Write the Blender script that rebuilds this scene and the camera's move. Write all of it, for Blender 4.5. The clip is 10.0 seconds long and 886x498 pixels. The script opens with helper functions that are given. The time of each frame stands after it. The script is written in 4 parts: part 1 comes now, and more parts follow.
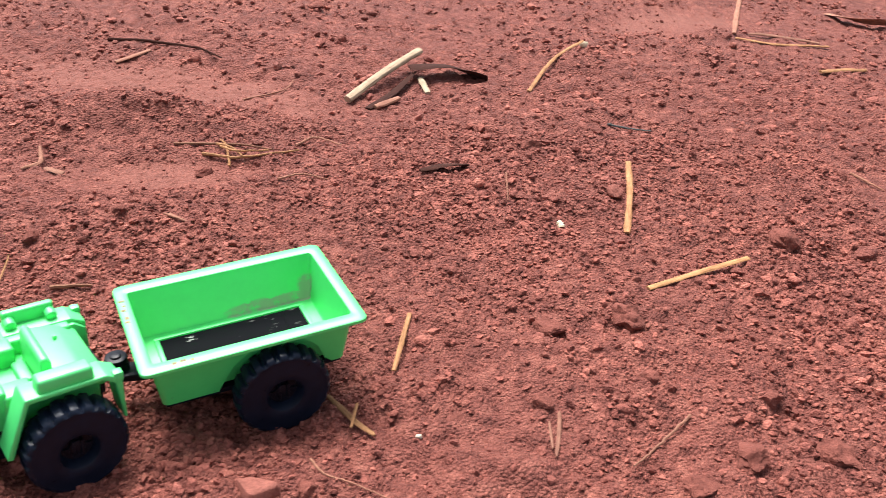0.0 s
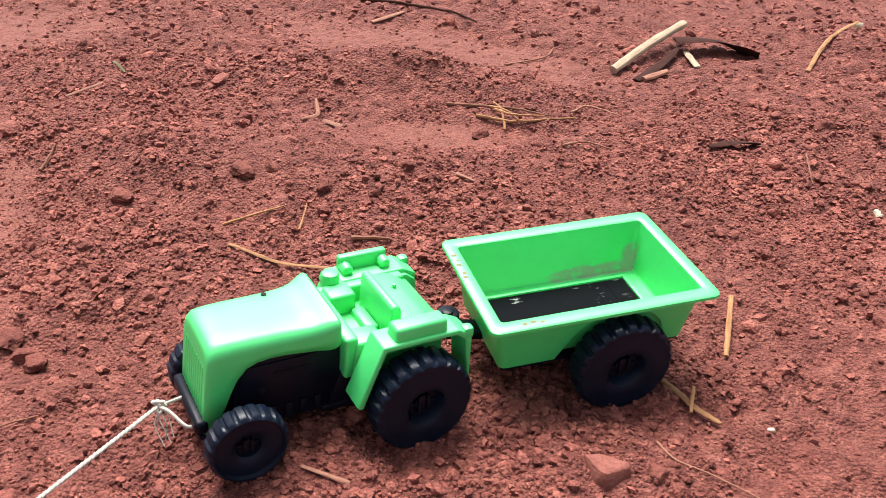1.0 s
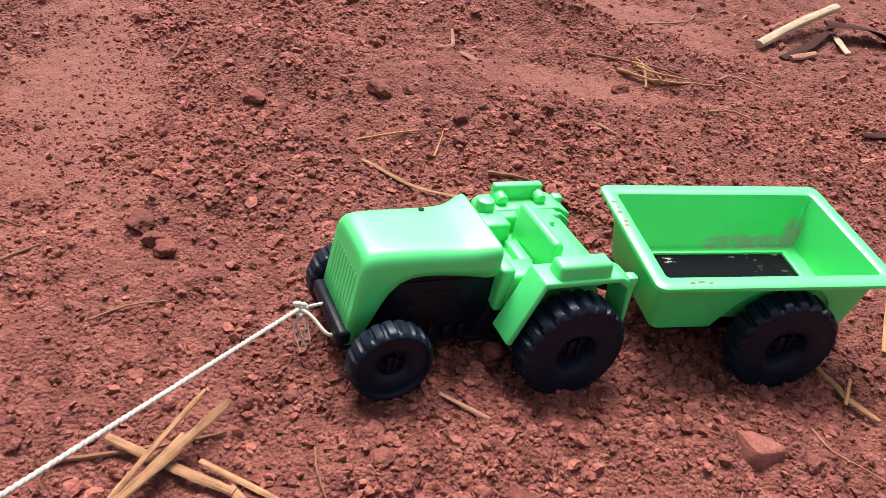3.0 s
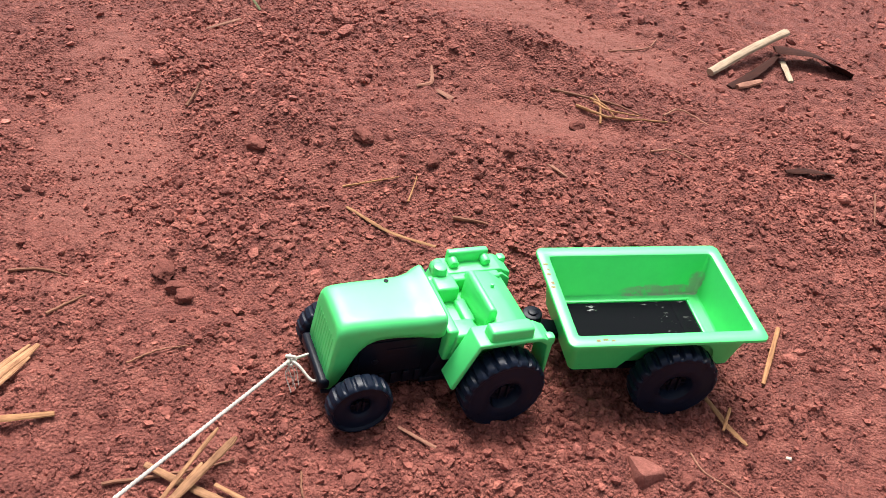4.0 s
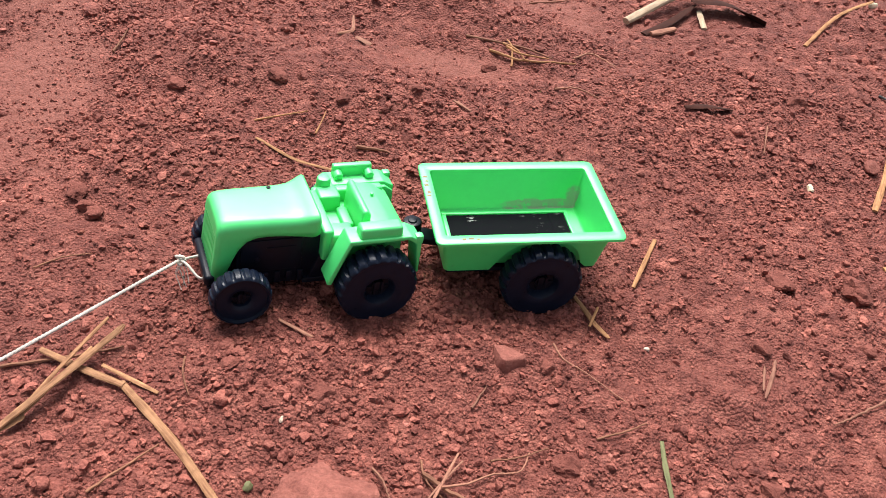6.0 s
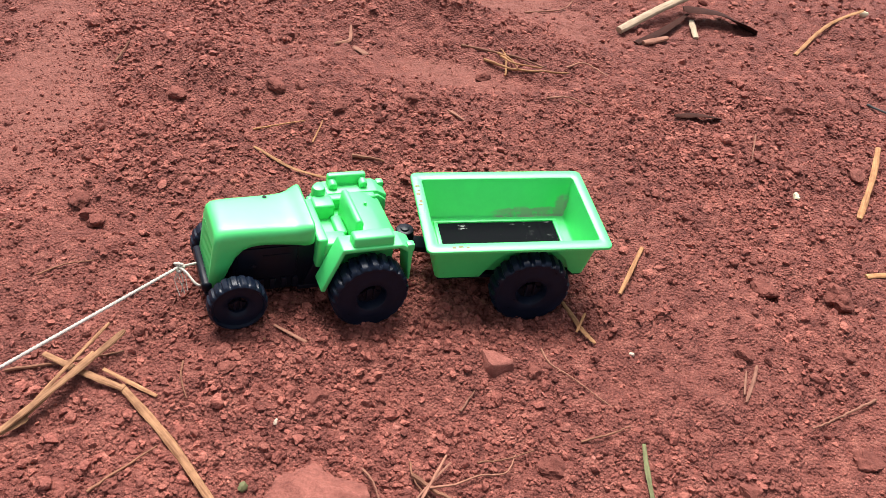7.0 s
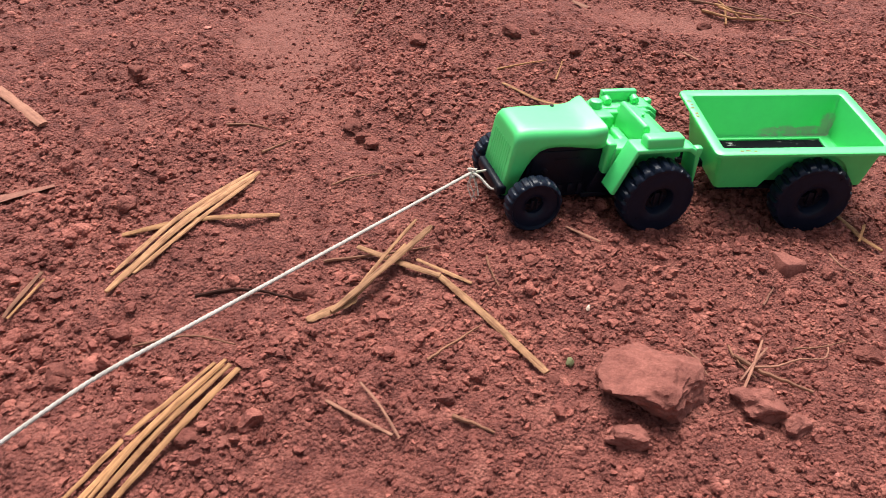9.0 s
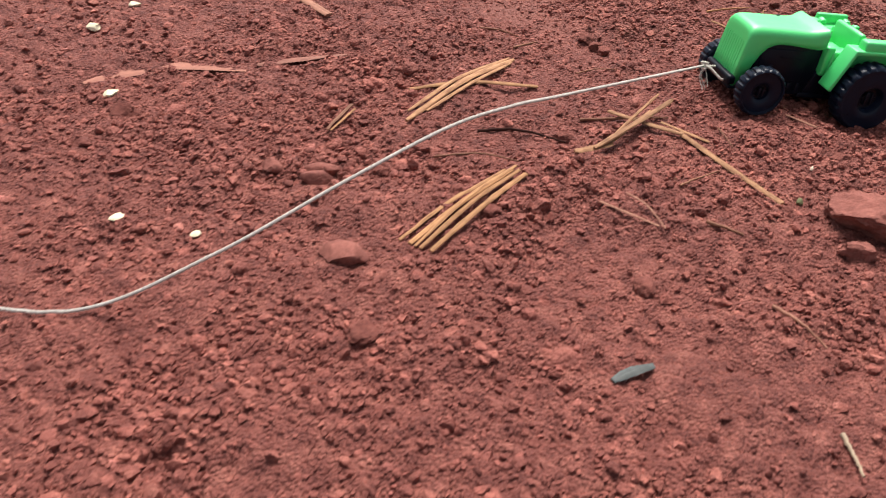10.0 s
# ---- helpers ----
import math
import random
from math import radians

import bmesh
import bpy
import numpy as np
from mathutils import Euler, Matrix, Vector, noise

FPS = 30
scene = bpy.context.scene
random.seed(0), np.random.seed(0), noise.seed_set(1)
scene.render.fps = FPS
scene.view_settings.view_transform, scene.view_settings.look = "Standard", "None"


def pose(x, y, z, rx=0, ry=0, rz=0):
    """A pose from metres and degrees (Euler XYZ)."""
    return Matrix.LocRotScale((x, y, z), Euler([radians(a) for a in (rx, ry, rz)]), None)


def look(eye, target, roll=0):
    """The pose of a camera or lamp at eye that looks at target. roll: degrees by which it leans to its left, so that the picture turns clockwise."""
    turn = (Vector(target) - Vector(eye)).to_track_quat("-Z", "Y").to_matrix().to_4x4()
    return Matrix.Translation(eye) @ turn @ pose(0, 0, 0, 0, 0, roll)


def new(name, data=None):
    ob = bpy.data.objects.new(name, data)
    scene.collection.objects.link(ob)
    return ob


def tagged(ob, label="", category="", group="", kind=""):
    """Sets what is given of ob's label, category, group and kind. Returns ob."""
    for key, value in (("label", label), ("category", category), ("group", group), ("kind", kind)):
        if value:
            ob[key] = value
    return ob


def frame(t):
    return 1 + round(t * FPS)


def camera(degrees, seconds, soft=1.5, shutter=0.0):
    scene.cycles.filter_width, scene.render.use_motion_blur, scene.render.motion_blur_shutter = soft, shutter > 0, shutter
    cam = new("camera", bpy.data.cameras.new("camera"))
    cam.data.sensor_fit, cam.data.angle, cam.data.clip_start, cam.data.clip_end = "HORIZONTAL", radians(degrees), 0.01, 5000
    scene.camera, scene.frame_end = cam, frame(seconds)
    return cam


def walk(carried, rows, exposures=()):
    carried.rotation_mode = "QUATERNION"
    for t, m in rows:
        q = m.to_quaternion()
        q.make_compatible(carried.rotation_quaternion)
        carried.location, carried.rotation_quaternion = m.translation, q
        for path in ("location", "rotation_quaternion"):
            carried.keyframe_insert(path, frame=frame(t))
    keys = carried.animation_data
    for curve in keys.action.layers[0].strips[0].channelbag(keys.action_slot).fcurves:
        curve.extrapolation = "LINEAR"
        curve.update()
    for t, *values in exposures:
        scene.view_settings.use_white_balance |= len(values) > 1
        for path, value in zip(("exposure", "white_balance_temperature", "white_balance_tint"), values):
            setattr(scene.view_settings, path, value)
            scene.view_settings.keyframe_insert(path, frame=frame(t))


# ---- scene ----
cam = camera(52.9, 10.0, soft=0.65, shutter=0.12)
METRES, EYE, TILT, LEAN, TURN = 0.76, 0.2507, -32.474, -2.466, 0.096
ROWS = [
    (0.0, 0.0, 0.0, 0.0, 0.0, 0.0, -0.0),
    (0.5, -0.0559, -0.0151, -0.0124, 6.09, -0.51, -2.67),
    (1.0, -0.1084, 0.0277, -0.018, 8.66, -0.9, -4.38),
    (1.5, -0.1445, 0.0605, -0.0276, 10.19, -0.95, -4.79),
    (2.0, -0.1638, 0.0768, -0.051, 11.66, -1.17, -7.4),
    (2.5, -0.1631, 0.0748, -0.0596, 11.9, -1.54, -11.09),
    (4.0, -0.1338, -0.0463, 0.0382, 12.49, -8.14, -13.3),
    (4.5, -0.0709, -0.0523, 0.0446, 13.09, -8.34, -13.45),
    (5.0, -0.0137, -0.0428, 0.0272, 12.31, -8.16, -12.29),
    (5.5, -0.0361, -0.0551, 0.0032, 12.35, -8.24, -12.23),
    (6.0, -0.0426, -0.0754, 0.0106, 12.79, -8.42, -12.38),
    (7.5, -0.0299, -0.0899, 0.0193, 13.29, -8.43, -12.28),
    (8.0, -0.0553, -0.087, 0.0238, 13.97, -8.56, -10.17),
    (8.5, -0.0952, -0.0998, -0.01, 16.4, -7.9, -9.04),
    (9.0, -0.125, -0.1396, -0.0822, 18.71, -7.22, -11.53),
    (9.5, -0.144, -0.1882, -0.1205, 21.7, -6.34, -14.15),
    (10.0, -0.1533, -0.2664, -0.2254, 24.72, -5.01, -16.53),
]
EXPOSURES = [(0.0, 1.36), (1.0, 1.32), (2.0, 1.18), (7.5, 1.17), (10.0, 0.94)]
walk(cam, [(t, pose(0, 0, EYE, TILT, LEAN, TURN) @ pose(METRES * x, METRES * y, METRES * z, 90 + pitch, roll, yaw)) for t, x, y, z, yaw, pitch, roll in ROWS], EXPOSURES)

# ---- light: a bright overcast sky with a soft high sun ----
SUN_HEIGHT, SUN_TURN = 62.0, -28.0
world = bpy.data.worlds.new("sky")
scene.world = world
world.use_nodes = True
wn = world.node_tree
sky = wn.nodes.new("ShaderNodeTexSky")
sky.sky_type = "NISHITA"
sky.sun_disc = False
sky.sun_elevation = radians(SUN_HEIGHT)
sky.sun_rotation = radians(SUN_TURN)
sky.dust_density = 4.0
grey = wn.nodes.new("ShaderNodeHueSaturation")
grey.inputs["Saturation"].default_value = 0.45
wn.links.new(sky.outputs[0], grey.inputs["Color"])
wn.links.new(grey.outputs[0], wn.nodes["Background"].inputs[0])
wn.nodes["Background"].inputs[1].default_value = 0.085
sun = new("sun", bpy.data.lights.new("sun", "SUN"))
sun.data.energy, sun.data.angle, sun.data.color = 3.15, radians(34), (1.0, 0.97, 0.94)
sun_way = Vector((math.sin(radians(SUN_TURN)) * math.cos(radians(SUN_HEIGHT)),
                  math.cos(radians(SUN_TURN)) * math.cos(radians(SUN_HEIGHT)), math.sin(radians(SUN_HEIGHT))))
sun.matrix_world = look(sun_way * 5, (0, 0, 0))


# ---- materials ----
def material(name):
    m = bpy.data.materials.new(name)
    m.use_nodes = True
    return m, m.node_tree.nodes, m.node_tree.links, m.node_tree.nodes["Principled BSDF"]


def node(nodes, kind, **values):
    n = nodes.new(kind)
    for key, value in values.items():
        n.inputs[key].default_value = value
    return n


def ramp(nodes, *stops):
    r = nodes.new("ShaderNodeValToRGB")
    while len(r.color_ramp.elements) < len(stops):
        r.color_ramp.elements.new(0.5)
    for e, (at, colour) in zip(r.color_ramp.elements, stops):
        e.position, e.color = at, (*colour, 1)
    return r


def blend(nodes, links, kind, fac, a, b):
    m = nodes.new("ShaderNodeMix")
    m.data_type, m.blend_type = "RGBA", kind
    for socket, value in ((m.inputs[0], fac), (m.inputs[6], a), (m.inputs[7], b)):
        if isinstance(value, bpy.types.NodeSocket):
            links.new(value, socket)
        else:
            socket.default_value = value
    return m.outputs[2]


def soil(name, islands):
    """Dry red laterite soil; loose crumbs differ from one to the next."""
    m, nodes, links, out = material(name)
    where = nodes.new("ShaderNodeNewGeometry")
    big = node(nodes, "ShaderNodeTexNoise", Scale=14, Detail=4, Roughness=0.6)
    mid = node(nodes, "ShaderNodeTexNoise", Scale=120, Detail=5, Roughness=0.65)
    fine = node(nodes, "ShaderNodeTexNoise", Scale=900, Detail=3, Roughness=0.7)
    cells = node(nodes, "ShaderNodeTexVoronoi", Scale=650)
    for n in (big, mid, fine, cells):
        links.new(where.outputs["Position"], n.inputs["Vector"])
    a = ramp(nodes, (0.3, SOIL_DARK), (0.5, SOIL), (0.72, SOIL_LIGHT))
    links.new(mid.outputs["Fac"], a.inputs[0])
    b = ramp(nodes, (0.3, (0.86, 0.85, 0.86)), (0.7, (1.1, 1.1, 1.08)))
    links.new(big.outputs["Fac"], b.inputs[0])
    colour = blend(nodes, links, "MULTIPLY", 1.0, a.outputs[0], b.outputs[0])
    if islands:
        c = ramp(nodes, (0.0, (0.86, 0.85, 0.85)), (0.5, (1.12, 1.11, 1.09)), (0.97, (1.42, 1.42, 1.39)), (1.0, (1.6, 1.75, 1.8)))
        links.new(where.outputs["Random Per Island"], c.inputs[0])
    else:
        c = ramp(nodes, (0.32, (0.70, 0.69, 0.70)), (0.64, (1.28, 1.28, 1.27)))
        links.new(fine.outputs["Fac"], c.inputs[0])
        packed = nodes.new("ShaderNodeAttribute")
        packed.attribute_name = "packed"
        firm = nodes.new("ShaderNodeMath")
        firm.operation = "MULTIPLY"
        links.new(packed.outputs["Fac"], firm.inputs[0])
        firm.inputs[1].default_value = 0.8
        colour = blend(nodes, links, "MIX", firm.outputs[0], colour, (*SOIL_PACKED, 1))
    colour = blend(nodes, links, "MULTIPLY", 1.0, colour, c.outputs[0])
    links.new(colour, out.inputs["Base Color"])
    out.inputs["Roughness"].default_value = 0.75
    out.inputs["Specular IOR Level"].default_value = 0.2
    add = nodes.new("ShaderNodeMath")
    add.operation = "SUBTRACT"
    links.new(fine.outputs["Fac"], add.inputs[0])
    links.new(cells.outputs["Distance"], add.inputs[1])
    bump = node(nodes, "ShaderNodeBump", Strength=0.8 if islands else 0.9, Distance=0.0010 if islands else 0.0024)
    links.new(add.outputs[0], bump.inputs["Height"])
    if not islands:
        soften = nodes.new("ShaderNodeMath")
        soften.operation = "MULTIPLY_ADD"
        links.new(packed.outputs["Fac"], soften.inputs[0])
        soften.inputs[1].default_value, soften.inputs[2].default_value = -0.4, 0.9
        links.new(soften.outputs[0], bump.inputs["Strength"])
    links.new(bump.outputs[0], out.inputs["Normal"])
    return m


SOIL, SOIL_DARK, SOIL_LIGHT = (0.207, 0.065, 0.050), (0.116, 0.034, 0.027), (0.318, 0.115, 0.086)
SOIL_PACKED = (0.180, 0.063, 0.047)
SOIL_GROUND = soil("red soil", False)
SOIL_CRUMB = soil("loose red soil crumbs", True)


def plastic(name, colour, rough, wear, dirt=0.0, shine=0.5):
    """Moulded toy plastic with faint scuffs and a dusting of soil."""
    m, nodes, links, out = material(name)
    at = nodes.new("ShaderNodeTexCoord")
    scuff = node(nodes, "ShaderNodeTexNoise", Scale=160, Detail=6, Roughness=0.7)
    dust = node(nodes, "ShaderNodeTexNoise", Scale=45, Detail=6, Roughness=0.75)
    for n in (scuff, dust):
        links.new(at.outputs["Object"], n.inputs["Vector"])
    shade = ramp(nodes, (0.3, tuple(c * (1 - wear) for c in colour)), (0.7, tuple(min(1, c * (1 + wear)) for c in colour)))
    links.new(scuff.outputs["Fac"], shade.inputs[0])
    mask = ramp(nodes, (0.62, (0, 0, 0)), (0.8, (dirt, dirt, dirt)))
    links.new(dust.outputs["Fac"], mask.inputs[0])
    colour = blend(nodes, links, "MIX", mask.outputs[0], shade.outputs[0], (0.3, 0.13, 0.09, 1))
    links.new(colour, out.inputs["Base Color"])
    gloss = ramp(nodes, (0.3, (rough - 0.06,) * 3), (0.7, (rough + 0.12,) * 3))
    links.new(scuff.outputs["Fac"], gloss.inputs[0])
    links.new(gloss.outputs[0], out.inputs["Roughness"])
    out.inputs["Specular IOR Level"].default_value = shine
    bump = node(nodes, "ShaderNodeBump", Strength=0.15, Distance=0.0003)
    links.new(scuff.outputs["Fac"], bump.inputs["Height"])
    links.new(bump.outputs[0], out.inputs["Normal"])
    return m


GREEN = plastic("bright green plastic", (0.062, 0.66, 0.170), 0.44, 0.05, 0.06, 1.0)
BLACK = plastic("black plastic", (0.004, 0.0055, 0.011), 0.34, 0.3, 0.02, 0.16)
TYRE = plastic("black moulded tyre plastic", (0.0045, 0.008, 0.018), 0.32, 0.3, 0.02, 0.17)
GOLD = plastic("worn gold print", (0.17, 0.11, 0.025), 0.5, 0.4, 0.3)


def scratched_black():
    """Dull black plastic with short pale scratches along its length and specks of grit."""
    m, nodes, links, out = material("dull scratched black plastic")
    at = nodes.new("ShaderNodeTexCoord")
    stretch = node(nodes, "ShaderNodeMapping")
    stretch.inputs["Scale"].default_value = (0.35, 1.0, 1.0)
    links.new(at.outputs["Object"], stretch.inputs["Vector"])
    lines = node(nodes, "ShaderNodeTexNoise", Scale=520, Detail=3, Roughness=0.6)
    where = node(nodes, "ShaderNodeTexNoise", Scale=75, Detail=2)
    links.new(stretch.outputs[0], lines.inputs["Vector"])
    links.new(at.outputs["Object"], where.inputs["Vector"])
    a = ramp(nodes, (0.60, (0, 0, 0)), (0.66, (1, 1, 1)))
    b = ramp(nodes, (0.50, (0, 0, 0)), (0.60, (1, 1, 1)))
    links.new(lines.outputs["Fac"], a.inputs[0])
    links.new(where.outputs["Fac"], b.inputs[0])
    marks = blend(nodes, links, "MULTIPLY", 1.0, a.outputs[0], b.outputs[0])
    links.new(blend(nodes, links, "MIX", marks, (0.005, 0.0055, 0.007, 1), (0.34, 0.34, 0.33, 1)), out.inputs["Base Color"])
    out.inputs["Roughness"].default_value = 0.75
    out.inputs["Specular IOR Level"].default_value = 0.03
    return m


BLACK_DULL = scratched_black()


def dirty_green():
    """The tub's green plastic, with dried mud along one inner edge and up one corner."""
    m, nodes, links, out = material("green plastic with dried mud")
    at = nodes.new("ShaderNodeTexCoord")
    place = nodes.new("ShaderNodeSeparateXYZ")
    links.new(at.outputs["Object"], place.inputs[0])
    rough = node(nodes, "ShaderNodeTexNoise", Scale=110, Detail=6, Roughness=0.75)
    specks = node(nodes, "ShaderNodeTexVoronoi", Scale=120)
    for n in (rough, specks):
        links.new(at.outputs["Object"], n.inputs["Vector"])

    def fall(socket, lo, hi):
        r = nodes.new("ShaderNodeMapRange")
        r.interpolation_type = "SMOOTHSTEP"
        links.new(socket, r.inputs[0])
        r.inputs[1].default_value, r.inputs[2].default_value = lo, hi
        return r.outputs[0]

    def maths(kind, a, b):
        n = nodes.new("ShaderNodeMath")
        n.operation = kind
        for socket, value in zip(n.inputs, (a, b)):
            if isinstance(value, bpy.types.NodeSocket):
                links.new(value, socket)
            else:
                socket.default_value = value
        return n.outputs[0]

    x, y, z = place.outputs
    inside = maths("MULTIPLY", fall(y, -0.0185, -0.0195), fall(y, -0.0246, -0.0240))
    uneven = maths("ADD", z, maths("MULTIPLY", maths("SUBTRACT", rough.outputs["Fac"], 0.5), 0.014))
    low = maths("MULTIPLY", fall(uneven, 0.0268, 0.0232), maths("MULTIPLY", fall(x, 0.018, -0.004), inside))
    corner = maths("MULTIPLY", fall(x, -0.022, -0.0295), maths("MULTIPLY", fall(z, 0.039, 0.026), inside))
    both = maths("MAXIMUM", low, corner)
    mud = fall(maths("MULTIPLY", both, maths("ADD", maths("MULTIPLY", rough.outputs["Fac"], 2.4), -0.5)), 0.25, 0.6)
    dots = fall(specks.outputs["Distance"], 0.1, 0.04)
    colour = ramp(nodes, (0.3, (0.054, 0.64, 0.155)), (0.7, (0.064, 0.70, 0.172)))
    links.new(rough.outputs["Fac"], colour.inputs[0])
    colour = blend(nodes, links, "MIX", maths("MULTIPLY", dots, 0.22), colour.outputs[0], (0.06, 0.12, 0.04, 1))
    colour = blend(nodes, links, "MIX", maths("MULTIPLY", mud, 0.85), colour, (0.36, 0.33, 0.26, 1))
    links.new(colour, out.inputs["Base Color"])
    links.new(maths("ADD", maths("MULTIPLY", mud, 0.5), 0.42), out.inputs["Roughness"])
    out.inputs["Specular IOR Level"].default_value = 1.0
    return m


GREEN_TUB = dirty_green()


def fibrous(name, dark, light, rough=0.75, along=900):
    """Straw, wood or leaf: streaks and blotches that differ from piece to piece."""
    m, nodes, links, out = material(name)
    at = nodes.new("ShaderNodeTexCoord")
    info = nodes.new("ShaderNodeObjectInfo")
    streak = node(nodes, "ShaderNodeTexNoise", Scale=1.0, Detail=4, Roughness=0.6)
    size = nodes.new("ShaderNodeMapping")
    size.inputs["Scale"].default_value = (60, along, along)
    links.new(at.outputs["UV"], size.inputs[0])
    links.new(size.outputs[0], streak.inputs["Vector"])
    blotch = node(nodes, "ShaderNodeTexNoise", Scale=140, Detail=5, Roughness=0.7)
    links.new(at.outputs["Object"], blotch.inputs["Vector"])
    mixed = nodes.new("ShaderNodeMath")
    mixed.operation = "MULTIPLY_ADD"
    links.new(streak.outputs["Fac"], mixed.inputs[0])
    mixed.inputs[1].default_value = 0.6
    half = nodes.new("ShaderNodeMath")
    half.operation = "MULTIPLY"
    links.new(blotch.outputs["Fac"], half.inputs[0])
    half.inputs[1].default_value = 0.45
    links.new(half.outputs[0], mixed.inputs[2])
    colour = ramp(nodes, (0.36, dark), (0.62, light))
    links.new(mixed.outputs[0], colour.inputs[0])
    tone = ramp(nodes, (0.0, (0.75, 0.72, 0.7)), (1.0, (1.15, 1.12, 1.05)))
    links.new(info.outputs["Random"], tone.inputs[0])
    links.new(blend(nodes, links, "MULTIPLY", 1.0, colour.outputs[0], tone.outputs[0]), out.inputs["Base Color"])
    out.inputs["Roughness"].default_value = rough
    out.inputs["Specular IOR Level"].default_value = 0.2
    bump = node(nodes, "ShaderNodeBump", Strength=0.6, Distance=0.0005)
    links.new(mixed.outputs[0], bump.inputs["Height"])
    links.new(bump.outputs[0], out.inputs["Normal"])
    return m


STRAW = fibrous("dry golden straw", (0.18, 0.08, 0.036), (0.42, 0.22, 0.105))
PALE = fibrous("pale peeled wood", (0.22, 0.15, 0.10), (0.42, 0.33, 0.24))
TWIG = fibrous("thin brown twig", (0.12, 0.05, 0.032), (0.27, 0.125, 0.078))
HUSK = fibrous("dry tan husk", (0.13, 0.052, 0.026), (0.40, 0.215, 0.115))
BARK = fibrous("dark brown bark", (0.022, 0.008, 0.006), (0.06, 0.02, 0.014), 0.95)
PINKISH = fibrous("dusty pinkish stem", (0.16, 0.064, 0.045), (0.32, 0.155, 0.108))
GRASS = fibrous("dull green grass", (0.07, 0.075, 0.035), (0.17, 0.17, 0.085))
GREYLEAF = fibrous("dark grey leaf scrap", (0.04, 0.045, 0.045), (0.11, 0.12, 0.12))
CREAM = fibrous("cream chip", (0.55, 0.46, 0.28), (0.85, 0.8, 0.6))
DUSTLEAF = fibrous("leaf dusted with red soil", (0.17, 0.064, 0.047), (0.31, 0.135, 0.10))
COTTON = fibrous("white cotton", (0.36, 0.33, 0.3), (0.6, 0.57, 0.53), 0.9, 300)


def rock_material(name, dark, light):
    m, nodes, links, out = material(name)
    where = nodes.new("ShaderNodeNewGeometry")
    big = node(nodes, "ShaderNodeTexNoise", Scale=90, Detail=8, Roughness=0.7)
    pits = node(nodes, "ShaderNodeTexNoise", Scale=700, Detail=4, Roughness=0.7)
    for n in (big, pits):
        links.new(where.outputs["Position"], n.inputs["Vector"])
    colour = ramp(nodes, (0.32, dark), (0.66, light))
    links.new(big.outputs["Fac"], colour.inputs[0])
    grain = ramp(nodes, (0.3, (0.75, 0.74, 0.74)), (0.7, (1.15, 1.15, 1.15)))
    links.new(pits.outputs["Fac"], grain.inputs[0])
    links.new(blend(nodes, links, "MULTIPLY", 1.0, colour.outputs[0], grain.outputs[0]), out.inputs["Base Color"])
    out.inputs["Roughness"].default_value = 0.9
    out.inputs["Specular IOR Level"].default_value = 0.2
    bump = node(nodes, "ShaderNodeBump", Strength=0.8, Distance=0.0010)
    links.new(pits.outputs["Fac"], bump.inputs["Height"])
    links.new(bump.outputs[0], out.inputs["Normal"])
    return m


ROCK = rock_material("dusty red stone", (0.145, 0.046, 0.036), (0.30, 0.110, 0.084))
CLOD = rock_material("dark red clod", (0.110, 0.033, 0.025), (0.225, 0.074, 0.056))
PEBBLE = rock_material("pale pebble", (0.45, 0.32, 0.24), (0.75, 0.62, 0.48))


# ---- ground ----
TABLES = {}


def lattice(x, y, size, seed):
    """Smooth random waves between -1 and 1 with the given length in metres."""
    if seed not in TABLES:
        TABLES[seed] = np.random.RandomState(seed).rand(256, 256) * 2 - 1
    table = TABLES[seed]
    u, v = x / size + 1000.0, y / size + 1000.0
    i, j = np.floor(u).astype(int), np.floor(v).astype(int)
    fu, fv = u - i, v - j
    fu, fv = fu * fu * (3 - 2 * fu), fv * fv * (3 - 2 * fv)
    i0, i1, j0, j1 = i % 256, (i + 1) % 256, j % 256, (j + 1) % 256
    return ((table[i0, j0] * (1 - fu) + table[i1, j0] * fu) * (1 - fv)
            + (table[i0, j1] * (1 - fu) + table[i1, j1] * fu) * fv)


def lumps(x, y, size, seed):
    """Close-packed round lumps of the given width, from -1 in the joints to 1 on their tops."""
    if seed not in TABLES:
        TABLES[seed] = np.random.RandomState(seed).rand(3, 256, 256)
    jx, jy, tall = TABLES[seed]
    u, v = x / size + 1000.0, y / size + 1000.0
    i, j = np.floor(u).astype(int), np.floor(v).astype(int)
    best = np.full(np.shape(x), -1.0)
    for di in (-1, 0, 1):
        for dj in (-1, 0, 1):
            a, b = (i + di) % 256, (j + dj) % 256
            d2 = (u - i - di - jx[a, b]) ** 2 + (v - j - dj - jy[a, b]) ** 2
            r2 = 0.35 + 0.5 * tall[a, b]
            best = np.maximum(best, 2 * np.sqrt(np.clip(1 - d2 / r2, 0, 1)) * (0.45 + 0.55 * tall[a, b]) - 1)
    return best


# trodden patches: centre, half lengths, turn in degrees, depth
PATCHES = [(-0.372, 0.335, 0.115, 0.036, 118, 0.004), (-0.185, 0.612, 0.15, 0.036, -14, 0.004),
           (-0.160, 0.468, 0.055, 0.022, 8, 0.005), (0.235, 0.85, 0.09, 0.035, 25, 0.003),
           (-0.52, 0.56, 0.10, 0.06, 20, 0.003)]
